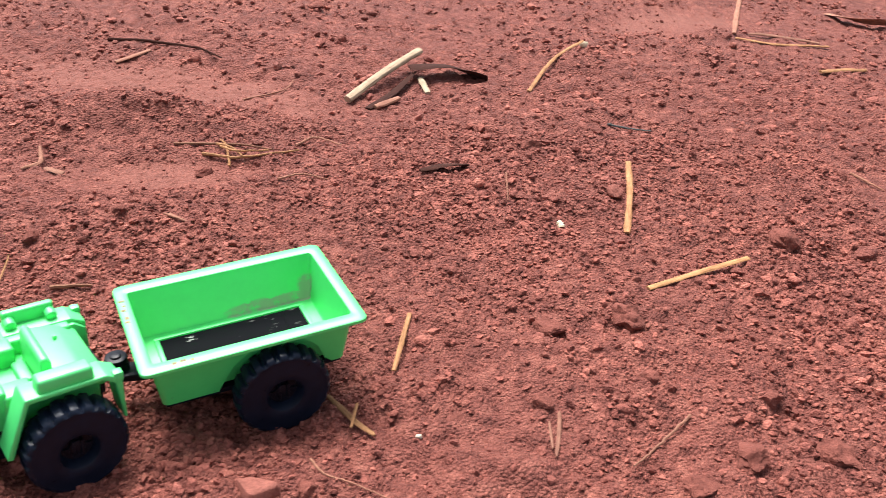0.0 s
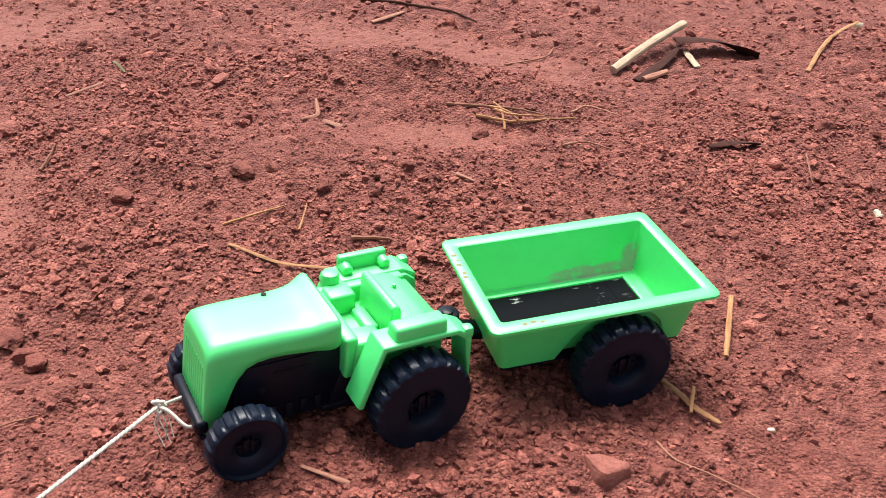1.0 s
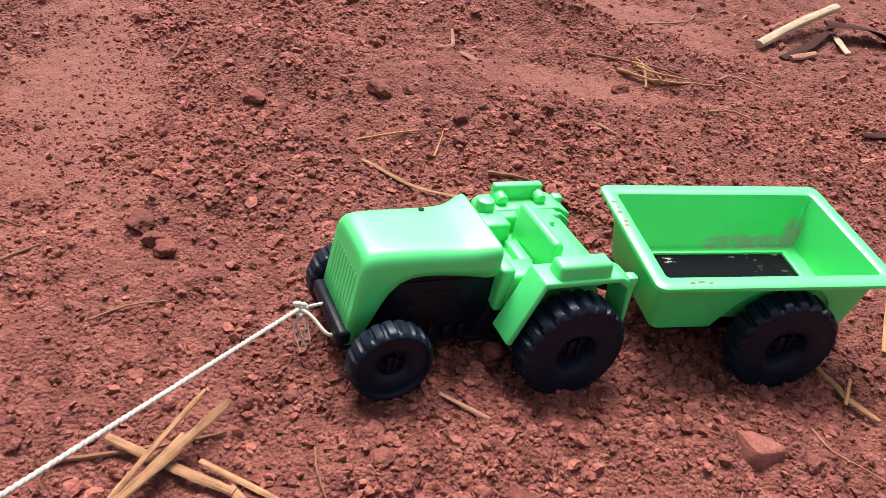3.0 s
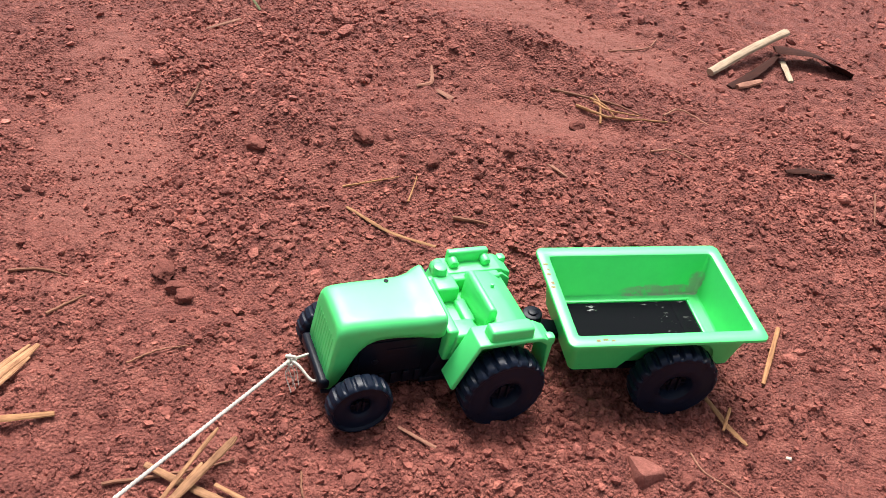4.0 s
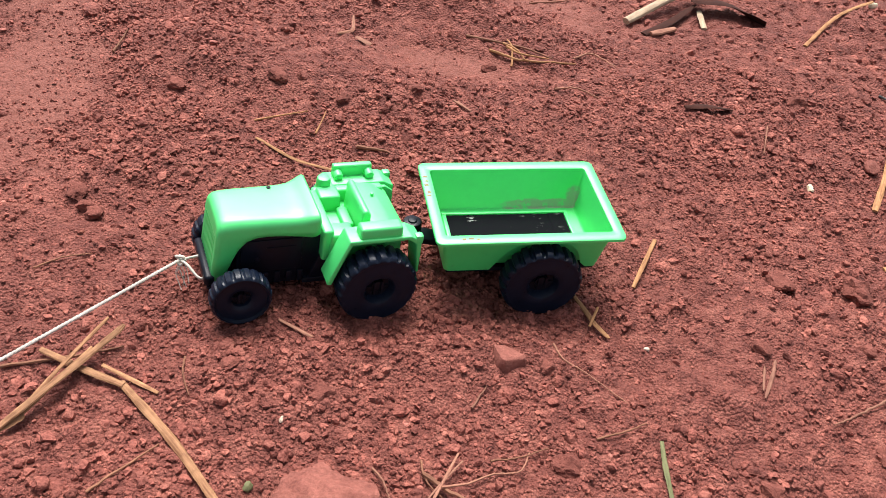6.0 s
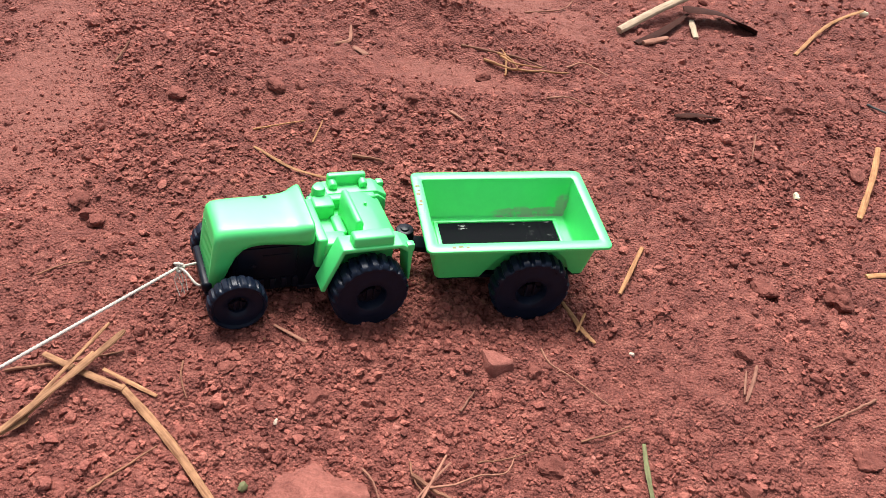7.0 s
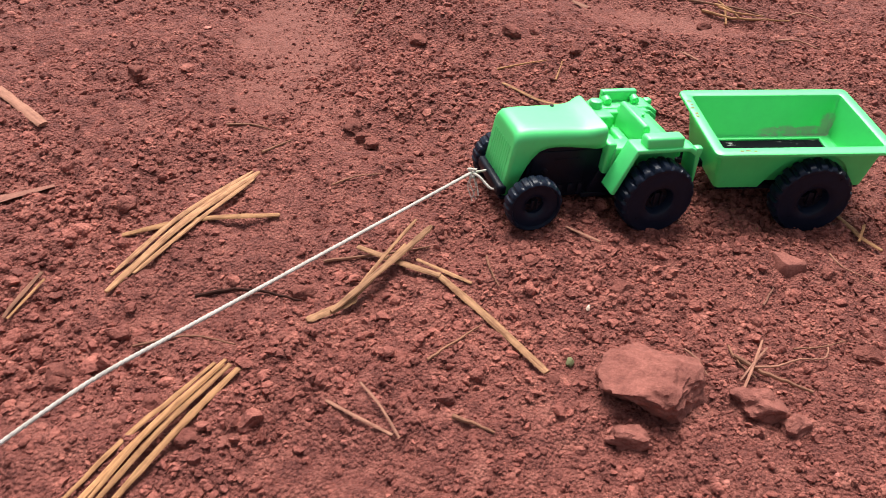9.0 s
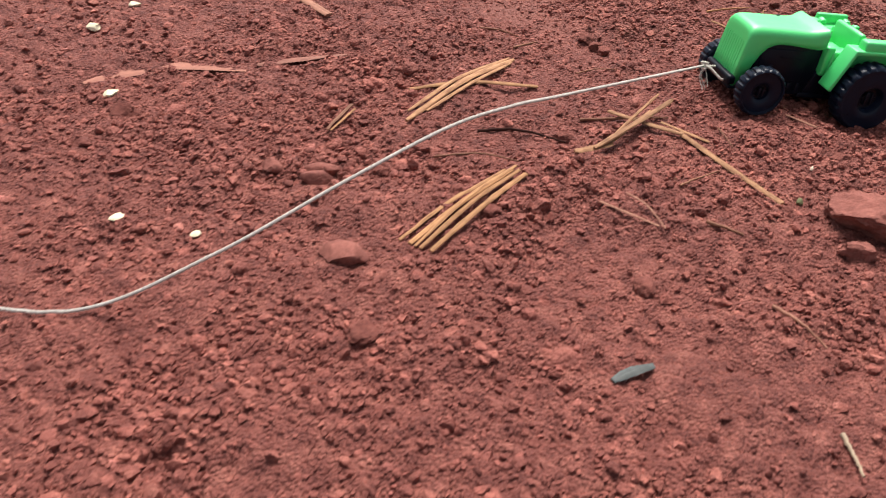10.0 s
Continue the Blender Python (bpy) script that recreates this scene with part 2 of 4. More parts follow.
# swells and hollows: centre, half lengths, height
SWELLS = [(-0.195, 0.545, 0.055, 0.024, 0.016), (-0.28, 0.40, 0.07, 0.030, 0.009), (-0.10, 0.43, 0.06, 0.03, 0.004),
          (-0.175, 0.190, 0.045, 0.045, 0.004), (-0.052, 0.262, 0.030, 0.025, -0.0035), (-0.06, 0.285, 0.05, 0.05, -0.0045), (0.10, 0.70, 0.08, 0.05, 0.008),
          (0.12, 0.30, 0.06, 0.05, 0.004), (0.092, 0.335, 0.010, 0.008, -0.006), (0.063, 0.328, 0.008, 0.006, -0.004),
          (0.157, 0.28, 0.010, 0.008, -0.006), (0.228, 0.422, 0.012, 0.008, -0.006), (-0.134, 0.438, 0.010, 0.008, -0.004)]


def packed_at(x, y):
    best = np.zeros_like(x)
    edge = 0.3 * lattice(x, y, 0.022, 7) + 0.2 * lattice(x, y, 0.006, 8)
    for cx, cy, a, b, turn, depth in PATCHES:
        c, s = math.cos(radians(turn)), math.sin(radians(turn))
        u, v = (x - cx) * c + (y - cy) * s, -(x - cx) * s + (y - cy) * c
        r = np.sqrt((u / a) ** 2 + (v / b) ** 2) + edge
        best = np.maximum(best, np.clip((1.2 - r) / 0.6, 0, 1))
    return best


def height(x, y, detail=True):
    """The soil's height at arrays x, y."""
    x, y = np.asarray(x, float), np.asarray(y, float)
    cx, cy = np.clip(x, -0.6, 0.5), np.clip(y, -0.2, 0.95)
    z = -0.00088 - 0.01786 * cx + 0.00347 * cy - 0.04018 * cx * cx - 0.00346 * cx * cy - 0.01641 * cy * cy
    for sx, sy, a, b, h in SWELLS:
        z = z + h * np.exp(-((x - sx) / a) ** 2 - ((y - sy) / b) ** 2)
    pack = packed_at(x, y)
    for px, py, a, b, turn, depth in PATCHES:
        c, s = math.cos(radians(turn)), math.sin(radians(turn))
        u, v = (x - px) * c + (y - py) * s, -(x - px) * s + (y - py) * c
        z = z - depth * np.clip(1.3 - np.sqrt((u / a) ** 2 + (v / b) ** 2), 0, 0.5) * 2
    near = np.clip((1.1 - np.maximum(np.abs(x + 0.13), np.abs(y - 0.25))) / 0.25, 0, 1)  # no fine relief far off
    loose = (1 - 0.8 * pack) * near
    z = z + 0.0022 * near * lattice(x, y, 0.06, 11) + 0.0028 * loose * lattice(x, y, 0.024, 12)
    if detail:
        clods = np.clip(0.55 + 0.9 * lattice(x, y, 0.045, 16), 0.15, 1.2)
        z = z + loose * (0.0016 * lattice(x, y, 0.012, 13) + 0.0013 * clods * lumps(x, y, 0.0095, 14))
        z = z + (0.75 * near + 0.25 * loose) * 0.0012 * lumps(x, y, 0.0045, 15)
    return z


def level(x, y):
    return float(height(np.array([x]), np.array([y]), False)[0])


def axis(lo, hi, step, far):
    """Even steps between lo and hi, then ever longer ones out to the horizon."""
    mid = list(np.arange(lo, hi, step))
    up, down, d = [hi], [lo - step], step
    while up[-1] < far:
        d *= 1.16
        up.append(up[-1] + d)
        down.append(down[-1] - d)
    return np.array(down[::-1] + mid + up)


def fast_mesh(name, verts, faces, smooth):
    """A mesh from arrays of corners and of equal-sided faces."""
    me = bpy.data.meshes.new(name)
    sides = faces.shape[1]
    me.vertices.add(len(verts))
    me.vertices.foreach_set("co", np.ascontiguousarray(verts, dtype=np.float32).ravel())
    me.loops.add(faces.size)
    me.loops.foreach_set("vertex_index", np.ascontiguousarray(faces, dtype=np.int32).ravel())
    me.polygons.add(len(faces))
    me.polygons.foreach_set("loop_start", np.arange(0, faces.size, sides, dtype=np.int32))
    me.polygons.foreach_set("use_smooth", np.full(len(faces), smooth))
    me.update(calc_edges=True)
    me.validate()
    return me


def build_ground():
    ax, ay = axis(-0.66, 0.40, 0.0016, 400.0), axis(-0.20, 0.70, 0.0016, 400.0)
    gx, gy = np.meshgrid(ax, ay)
    verts = np.stack([gx, gy, height(gx, gy)], -1).reshape(-1, 3)
    w = len(ax)
    i, j = np.meshgrid(np.arange(w - 1), np.arange(len(ay) - 1))
    a = (j * w + i).ravel()
    me = fast_mesh("ground", verts, np.stack([a, a + 1, a + w + 1, a + w], 1), True)
    at = me.attributes.new("packed", "FLOAT", "POINT")
    at.data.foreach_set("value", packed_at(gx, gy).ravel().astype(np.float32))
    me.materials.append(SOIL_GROUND)
    ob = new("ground", me)
    tagged(ob, "dry crumbly red soil with trodden smoother patches", "ground", kind="structure")


build_ground()


LAIN = []  # places and half widths of what lies on the soil


def build_crumbs(name, count, box, median, spread, biggest, seed, label, lumpy=False):
    """Loose soil crumbs, each a lumpy many-sided grain half sunk into the ground."""
    rnd = np.random.RandomState(seed)
    t = (1 + 5 ** 0.5) / 2
    ico = np.array([(-1, t, 0), (1, t, 0), (-1, -t, 0), (1, -t, 0), (0, -1, t), (0, 1, t),
                    (0, -1, -t), (0, 1, -t), (t, 0, -1), (t, 0, 1), (-t, 0, -1), (-t, 0, 1)]) / math.sqrt(1 + t * t)
    near = [[k for k in range(12) if 0 < np.linalg.norm(ico[k] - p) < 1.1] for p in ico]
    tri = {tuple(sorted((a, b, c))) for a in range(12) for b in near[a] for c in near[a] if c in near[b]}
    tri = np.array([f if np.dot(np.cross(ico[f[1]] - ico[f[0]], ico[f[2]] - ico[f[0]]), ico[f[0]]) > 0 else (f[0], f[2], f[1]) for f in sorted(tri)])
    x0, x1, y0, y1 = box
    x, y = rnd.uniform(x0, x1, count * 3), rnd.uniform(y0, y1, count * 3)
    keep = 0.62 + 0.55 * lattice(x, y, 0.04, 21) + 0.3 * lattice(x, y, 0.11, 22) - 0.3 * packed_at(x, y)
    pick = np.nonzero(rnd.rand(count * 3) < np.clip(keep, 0.10, 1))[0][:count]
    x, y = x[pick], y[pick]
    r = median * np.exp(spread * rnd.randn(len(x)) + 0.28 * lattice(x, y, 0.045, 16))
    r = np.minimum(r, biggest) * (1 - 0.45 * packed_at(x, y))
    free = np.ones(len(x), bool)
    for px, py, w in LAIN:
        free &= (x - px) ** 2 + (y - py) ** 2 > (w + r * 0.9) ** 2
    x, y, r = x[free], y[free], r[free]
    z = height(x, y) + r * (rnd.uniform(-0.1, 0.6, len(x)) - 0.3 * np.clip(r / 0.002 - 0.6, 0, 1))
    q = rnd.randn(len(x), 4)
    q /= np.linalg.norm(q, axis=1, keepdims=True)
    a, b, c, d = q.T
    rot = np.stack([1 - 2 * (c * c + d * d), 2 * (b * c - a * d), 2 * (b * d + a * c),
                    2 * (b * c + a * d), 1 - 2 * (b * b + d * d), 2 * (c * d - a * b),
                    2 * (b * d - a * c), 2 * (c * d + a * b), 1 - 2 * (b * b + c * c)], 1).reshape(-1, 3, 3)
    shape = ico[None] * rnd.uniform(0.62, 1.26, (len(x), 12, 1)) * rnd.uniform(0.68, 1.22, (len(x), 1, 3))
    if lumpy:
        edges = sorted({tuple(sorted((f[k], f[k - 1]))) for f in tri.tolist() for k in range(3)})
        mid = {e: 12 + k for k, e in enumerate(edges)}
        ends = np.array(edges)
        between = (shape[:, ends[:, 0]] + shape[:, ends[:, 1]]) * 0.5 * rnd.uniform(0.92, 1.32, (len(x), len(edges), 1))
        shape = np.concatenate([shape, between], 1)
        split = []
        for a, b, c in tri.tolist():
            d, e, f = (mid[tuple(sorted(q))] for q in ((a, b), (b, c), (c, a)))
            split += [(a, d, f), (d, b, e), (f, e, c), (d, e, f)]
        tri = np.array(split)
    v = np.einsum("nij,nkj->nki", rot, shape) * r[:, None, None]
    v[:, :, 2] *= 0.75
    v += np.stack([x, y, z], 1)[:, None, :]
    faces = (tri[None] + shape.shape[1] * np.arange(len(x))[:, None, None]).reshape(-1, 3)
    me = fast_mesh(name, v.reshape(-1, 3), faces, True)
    me.set_sharp_from_angle(angle=radians(44))
    me.materials.append(SOIL_CRUMB)
    tagged(new(name, me), label, "soil", kind="stuff")


# ---- mesh helpers ----
def part(name, bm, mat, parent=None, label="", smooth=True, at=None):
    """Links a bmesh as one mesh object under a thing or a part."""
    bmesh.ops.recalc_face_normals(bm, faces=bm.faces)
    me = bpy.data.meshes.new(name)
    bm.to_mesh(me)
    bm.free()
    me.polygons.foreach_set("use_smooth", [smooth] * len(me.polygons))
    if smooth:
        me.set_sharp_from_angle(angle=radians(38))
    me.materials.append(mat)
    ob = new(name, me)
    if parent:
        ob.parent = parent
    if at is not None:
        ob.matrix_basis = at
    if label:
        tagged(ob, label)
    return ob


MM = 0.001


def block(bm, x0, x1, y0, y1, z0, z1, r=0.6, seg=2, taper=(1.0, 1.0), lean=0.0):
    """A rounded block in millimetres; taper: the top's size to the bottom's; lean: the top's shift along x."""
    made = bmesh.ops.create_cube(bm, size=1.0)["verts"]
    for v in made:
        up = v.co.z > 0
        fx, fy = taper if up else (1.0, 1.0)
        v.co = Vector(((x0 + x1) / 2 + v.co.x * (x1 - x0) * fx + (lean if up else 0), (y0 + y1) / 2 + v.co.y * (y1 - y0) * fy,
                       (z0 + z1) / 2 + v.co.z * (z1 - z0))) * MM
    if r > 0:
        edges = list({e for v in made for e in v.link_edges})
        bmesh.ops.bevel(bm, geom=edges, offset=r * MM, segments=seg, profile=0.5, affect="EDGES", clamp_overlap=True)
    return bm


def prism(bm, outline, y0, y1, r=0.5, seg=2):
    """An outline of (x, z) in millimetres, drawn out from y0 to y1."""
    ring = [bm.verts.new(Vector((x, y0, z)) * MM) for x, z in outline]
    face = bm.faces.new(ring)
    far = bmesh.ops.extrude_face_region(bm, geom=[face])["geom"]
    top = [g for g in far if isinstance(g, bmesh.types.BMVert)]
    bmesh.ops.translate(bm, verts=top, vec=Vector((0, y1 - y0, 0)) * MM)
    if r > 0:
        edges = list({e for v in ring + top for e in v.link_edges})
        bmesh.ops.bevel(bm, geom=edges, offset=r * MM, segments=seg, profile=0.5, affect="EDGES", clamp_overlap=True)
    return bm


def rod(bm, a, b, r, n=16, bevel=0.0):
    """A round bar in millimetres from a to b."""
    a, b = Vector(a) * MM, Vector(b) * MM
    turn = (b - a).to_track_quat("Z", "Y").to_matrix().to_4x4()
    made = bmesh.ops.create_cone(bm, cap_ends=True, segments=n, radius1=r * MM, radius2=r * MM, depth=(b - a).length,
                                 matrix=Matrix.Translation((a + b) / 2) @ turn)["verts"]
    if bevel:
        edges = [e for e in {e for v in made for e in v.link_edges} if len(e.link_faces) == 2 and e.calc_face_angle(0) > 1.0]
        bmesh.ops.bevel(bm, geom=edges, offset=bevel * MM, segments=2, profile=0.5, affect="EDGES", clamp_overlap=True)
    return bm


def loft(bm, rings, cap_first=False, cap_last=False, closed=True):
    """Skins rings of equally many points, given in metres."""
    rows = [[bm.verts.new(p) for p in ring] for ring in rings]
    n = len(rows[0])
    for a, b in zip(rows, rows[1:]):
        for k in range(n if closed else n - 1):
            bm.faces.new((a[k], a[(k + 1) % n], b[(k + 1) % n], b[k]))
    if cap_first:
        bm.faces.new(rows[0][::-1])
    if cap_last:
        bm.faces.new(rows[-1])
    return rows


def lathe(bm, profile, segments, grooves=None):
    """Turns (radius, y) in millimetres round the y axis. grooves(k, i, r): the radius at segment k and profile point i."""
    rings = []
    for i, (r, y) in enumerate(profile):
        ring = []
        for k in range(segments):
            rr = grooves(k, i, r) if grooves else r
            w = 2 * math.pi * k / segments
            ring.append(Vector((rr * math.cos(w), y, rr * math.sin(w))) * MM)
        rings.append(ring)
    loft(bm, rings, True, True)


def wheel(name, r, w, lugs, slant, parent, at, hub=0.33, deep=1.15, ring=0.0):
    """A toy wheel with moulded lugs and a deep hub; its outer face looks along +y. ring: how far the face lies behind its outer edge."""
    h = w / 2
    bulge = 0.0 if ring else 0.7
    profile = [(r * 0.30, -h + 1.5), (r * 0.42, -h), (r * 0.84, -h), (r * 0.93, -h + 0.6), (r * 0.985, -h + 1.3), (r, -h * 0.35), (r, h * 0.35),
               (r * 0.985, h - 1.3), (r * 0.945, h - 0.4), (r * 0.90, h), (r * 0.86, h - 0.15), (r * 0.82, h - 0.3 - ring), (r * 0.62, h - 0.2 - ring + bulge), (r * (hub + 0.13), h - 0.3 - ring + bulge),
               (r * (hub + 0.06), h - 0.9 - ring + bulge), (r * hub, h - 2.4), (r * (hub - 0.03), h - 4.4)]
    segments = lugs * 6

    def cut(k, i, rr):
        if 3 <= i <= 8:
            phase = (k + (slant * (i - 5.5) if slant else 0)) % 6
            if phase < 1.6:
                return rr - (deep if 4 <= i <= 7 else deep / 2)
        return rr

    bm = bmesh.new()
    lathe(bm, profile, segments, cut)
    tyre = part(name, bm, TYRE, parent, at=at)
    bm = bmesh.new()
    e = r * (hub - 0.02)
    rod(bm, (0, h - 4.8, 0), (0, h - 4.0, 0), e, 24)
    rod(bm, (0, h - 4.2, 0), (0, h - 2.9, 0), r * 0.17, 16, 0.3)
    for x in (-0.09, 0.09):
        block(bm, r * x - 0.45, r * x + 0.45, h - 4.2, h - 2.0, -e * 0.62, e * 0.62, 0.25)
    block(bm, -e * 0.9, e * 0.9, h - 4.2, h - 3.2, -0.5, 0.5, 0.2)
    part("hub", bm, BLACK, tyre, "recessed black hub with moulded bars")
    return tyre


# ---- tractor ----
def half_section(w, top, bottom, r, x, lean=0.0, steps=5):
    """A hood's cross-section at x, from one lower edge over the top to the other, in millimetres."""
    pts = [(w, bottom), (w, bottom + (top - r - bottom) * 0.5)]
    pts += [(w - r + r * math.cos(a), top - r + r * math.sin(a)) for a in (math.pi / 2 * k / steps for k in range(steps + 1))]
    pts += [(w * 0.33, top + 0.15)]
    pts += [(-y, z) for y, z in pts[::-1]]
    return [Vector((x + lean * (top - z), y, z)) * MM for y, z in pts]


def build_tractor(at):
    tractor = tagged(new("toy_tractor"), "bright green and black plastic toy tractor standing on red soil", "toy tractor")
    tractor.matrix_world = at
    # hood with its cut-away sides and the raised cowl at its rear
    bm = bmesh.new()
    rings = []
    stations = [(67.0, 11.8, 36.4, 9.6, 4.0), (66.9, 13.0, 38.6, 9.3, 4.6), (66.2, 13.6, 40.4, 9.2, 5.0), (64.8, 14.0, 41.4, 9.4, 5.0), (62.4, 14.2, 41.8, 11.6, 5.0),
                (60.4, 14.3, 41.9, 17.6, 5.0), (59.0, 14.3, 41.9, 23.2, 4.8), (57.2, 14.3, 41.9, 28.2, 4.6), (54.6, 14.4, 41.9, 31.8, 4.6), (51.2, 14.4, 41.9, 33.4, 4.6),
                (47.0, 14.5, 41.8, 33.9, 4.4), (42.0, 14.6, 41.8, 33.8, 4.4), (36.0, 15.0, 41.7, 33.4, 4.2), (32.5, 15.4, 41.9, 33.2, 4.0), (30.0, 16.0, 42.4, 33.2, 3.8),
                (28.0, 16.8, 43.1, 33.3, 3.4), (26.0, 17.4, 43.8, 33.8, 3.2), (24.6, 17.6, 44.1, 34.6, 3.0), (23.8, 17.2, 43.7, 35.2, 2.8)]
    for x, w, top, bottom, r in stations:
        rings.append(half_section(w, top, bottom, r, x, 0.10 * min(1.0, max(0.0, (x - 52) / 10))))
    rows = loft(bm, rings, closed=False)
    bm.faces.new(rows[0])
    hood = part("hood", bm, GREEN, tractor, "glossy bright green hood with a raised cowl")
    thick = hood.modifiers.new("thickness", "SOLIDIFY")
    thick.thickness, thick.offset = 0.0012, -1
    # fine upright ribs of the grille
    bm = bmesh.new()
    for k in range(9):
        y = -9.6 + 2.4 * k
        lower, upper = (69.32, 13.0), (67.32, 33.0)
        rod(bm, (lower[0], y, lower[1]), (upper[0], y, upper[1]), 0.24, 8)
    part("grille", bm, GREEN, hood)
    bm = bmesh.new()
    rod(bm, (40.8, -10.2, 41.5), (40.8, -10.2, 42.15), 1.0, 14)
    part("hole", bm, BLACK, hood, "small dark hole in the hood")
    # chassis
    bm = bmesh.new()
    block(bm, -17, 60, -11, 11, 6.5, 26.5, 0.8)
    part("chassis", bm, BLACK, tractor, "black plastic chassis")
    bm = bmesh.new()
    block(bm, 22, 59, -12.8, 12.8, 6.0, 33.4, 1.0)
    block(bm, 30, 57, 12.4, 13.5, 14.0, 31.0, 0.5)
    block(bm, 33, 46, 13.2, 13.9, 26.4, 27.2, 0.2)
    for k in range(4):
        block(bm, 29 + 5.2 * k, 31.6 + 5.2 * k, 12.6, 13.8, 7.0, 13.0, 0.4)
    rod(bm, (50, 13.2, 21.0), (50, 14.0, 21.0), 1.4, 12, 0.3)
    part("engine_block", bm, BLACK, tractor, "black plastic engine block with raised panels")
    bm = bmesh.new()
    block(bm, 4, 29, -14.2, 14.2, 5.4, 8.0, 0.5)
    block(bm, 13, 27, -13.8, 13.8, 7.6, 21, 0.8, taper=(0.55, 1.0), lean=-2.0)
    part("footplate", bm, BLACK, tractor)
    bm = bmesh.new()
    block(bm, 58, 71.0, -13, 14.5, 7.6, 9.4, 0.6)
    block(bm, 67.6, 72.2, -14.6, 14.6, 9.6, 14.8, 1.5, 3)
    block(bm, 60, 66, -9, 9, 7.0, 12.5, 0.6)
    part("bumper", bm, BLACK, tractor, "black plastic front bumper")
    bm = bmesh.new()
    rod(bm, (59, -19, 10.2), (59, 24, 12.0), 1.7, 14)
    part("front_axle", bm, BLACK, tractor)
    bm = bmesh.new()
    rod(bm, (0.4, -28, 12.8), (0.4, 28, 14.6), 2.0, 14)
    part("rear_axle", bm, BLACK, tractor)
    # cab
    bm = bmesh.new()
    block(bm, -13, 21, -15.5, 15.5, 19, 28.5, 1.2, 3)
    block(bm, 17, 22, -16.5, 16.5, 19, 35, 1.2, 3)
    block(bm, 7, 19, 7.0, 17.5, 22, 33.0, 1.2, 3, taper=(0.9, 0.95))
    block(bm, 7, 18, -17, -7.5, 22, 36.0, 1.2, 3, taper=(0.9, 0.95))
    block(bm, 5, 10, -7, 7, 24, 31.0, 1.1, 3)
    block(bm, -15, 19, -19.2, -14.5, 19, 34.6, 1.1, 3)
    block(bm, -14, 12, 14.5, 18.8, 19, 35.5, 1.1, 3)
    part("cab", bm, GREEN, tractor, "bright green open cab floor with moulded steps")
    bm = bmesh.new()
    prism(bm, [(0.6, 27), (5.0, 27), (4.4, 42.2), (2.0, 42.8), (0.4, 40.5)], -11.5, 14.5, 1.1, 3)
    part("seat_back", bm, GREEN, tractor)
    bm = bmesh.new()
    prism(bm, [(2.0, 26), (2.0, 37.4), (-9.0, 36.0), (-17.0, 31.5), (-17.4, 26)], -17.5, 17.5, 1.5, 3)
    rod(bm, (-6.5, -6, 36.0), (-6.5, -6, 37.8), 0.8, 10, 0.2)
    part("rear_deck", bm, GREEN, tractor)
    bm = bmesh.new()
    rod(bm, (13.0, -19.0, 28.0), (13.0, -19.0, 39.6), 3.3, 20, 1.4)
    part("column", bm, GREEN, tractor, "rounded green column beside the seat")
    bm = bmesh.new()
    block(bm, -19, -12, -8, 8, 15, 28, 0.8)
    block(bm, -31, -22, -3.5, 3.5, 16.0, 18.5, 0.6)
    part("drawbar_socket", bm, BLACK, tractor)
    # mudguards, mirrored
    outline = [(22.8, 16.2), (20.6, 15.4), (13.0, 36.4), (-12.6, 36.6), (-16.4, 34.0), (-18.2, 18.0), (-19.5, 17.6), (-18.9, 35.8), (-13.6, 38.6), (14.2, 38.6)]
    for side in (1, -1):
        bm = bmesh.new()
        lo, hi = sorted((18.5 * side, 29.6 * side))
        prism(bm, outline, lo, hi, 0.75, 3)
        lo, hi = sorted((16.6 * side, 18.9 * side))
        prism(bm, [(19, 18), (13, 37), (-11, 37), (-13, 34), (-14, 20)] if side > 0 else [(19, 18), (13, 37), (-14, 37), (-18, 34), (-19, 20)], lo, hi, 0.4)
        lo, hi = sorted((25.6 * side, 29.8 * side))
        block(bm, -19.6, -15.6, lo, hi, 33.8, 38.4, 1.2)
        if side < 0:
            rod(bm, (13.0, -29.0, 35.4), (13.0, -16.0, 35.4), 3.6, 20, 0.8)
        drop = pose(0, 0, 0) if side > 0 else pose(-0.003, 0, -0.0036)
        guard = part("mudguard", bm, GREEN, tractor, at=drop)
        bm = bmesh.new()
        if side > 0:
            block(bm, -10.0, 9.6, 21.0, 28.6, 37.6, 43.4, 1.3, 3, taper=(0.96, 0.9))
        else:
            block(bm, -9.4, 9.8, -28.8, -25.4, 37.6, 44.2, 0.9, 3)
            for x in (-7.4, 7.8):
                rod(bm, (x, -27.0, 40.6), (x, -21.4, 40.0), 2.2, 16, 0.9)
        part("light_bracket", bm, GREEN, guard)
    # wheels
    for side in (1, -1):
        turn = pose(0, 0, 0, 0, 0, 0 if side > 0 else 180)
        wheel("rear_wheel", 18.2, 11.8, 22, 0.5, tractor, Matrix.Translation(Vector((0.4, 30.2 if side > 0 else -28.5, 14.8 if side > 0 else 12.8)) * MM) @ turn, deep=1.3)
        wheel("front_wheel", 13.2, 8.4, 20, 0.0, tractor, Matrix.Translation(Vector((59, 25.6 if side > 0 else -20.6, 12.0 if side > 0 else 10.2)) * MM) @ turn, deep=0.7, ring=1.0)
    return tractor


TRACTOR_AT = pose(-0.1410, 0.2543, -0.0003, 2.0, -4.4, 218.0)
build_tractor(TRACTOR_AT)


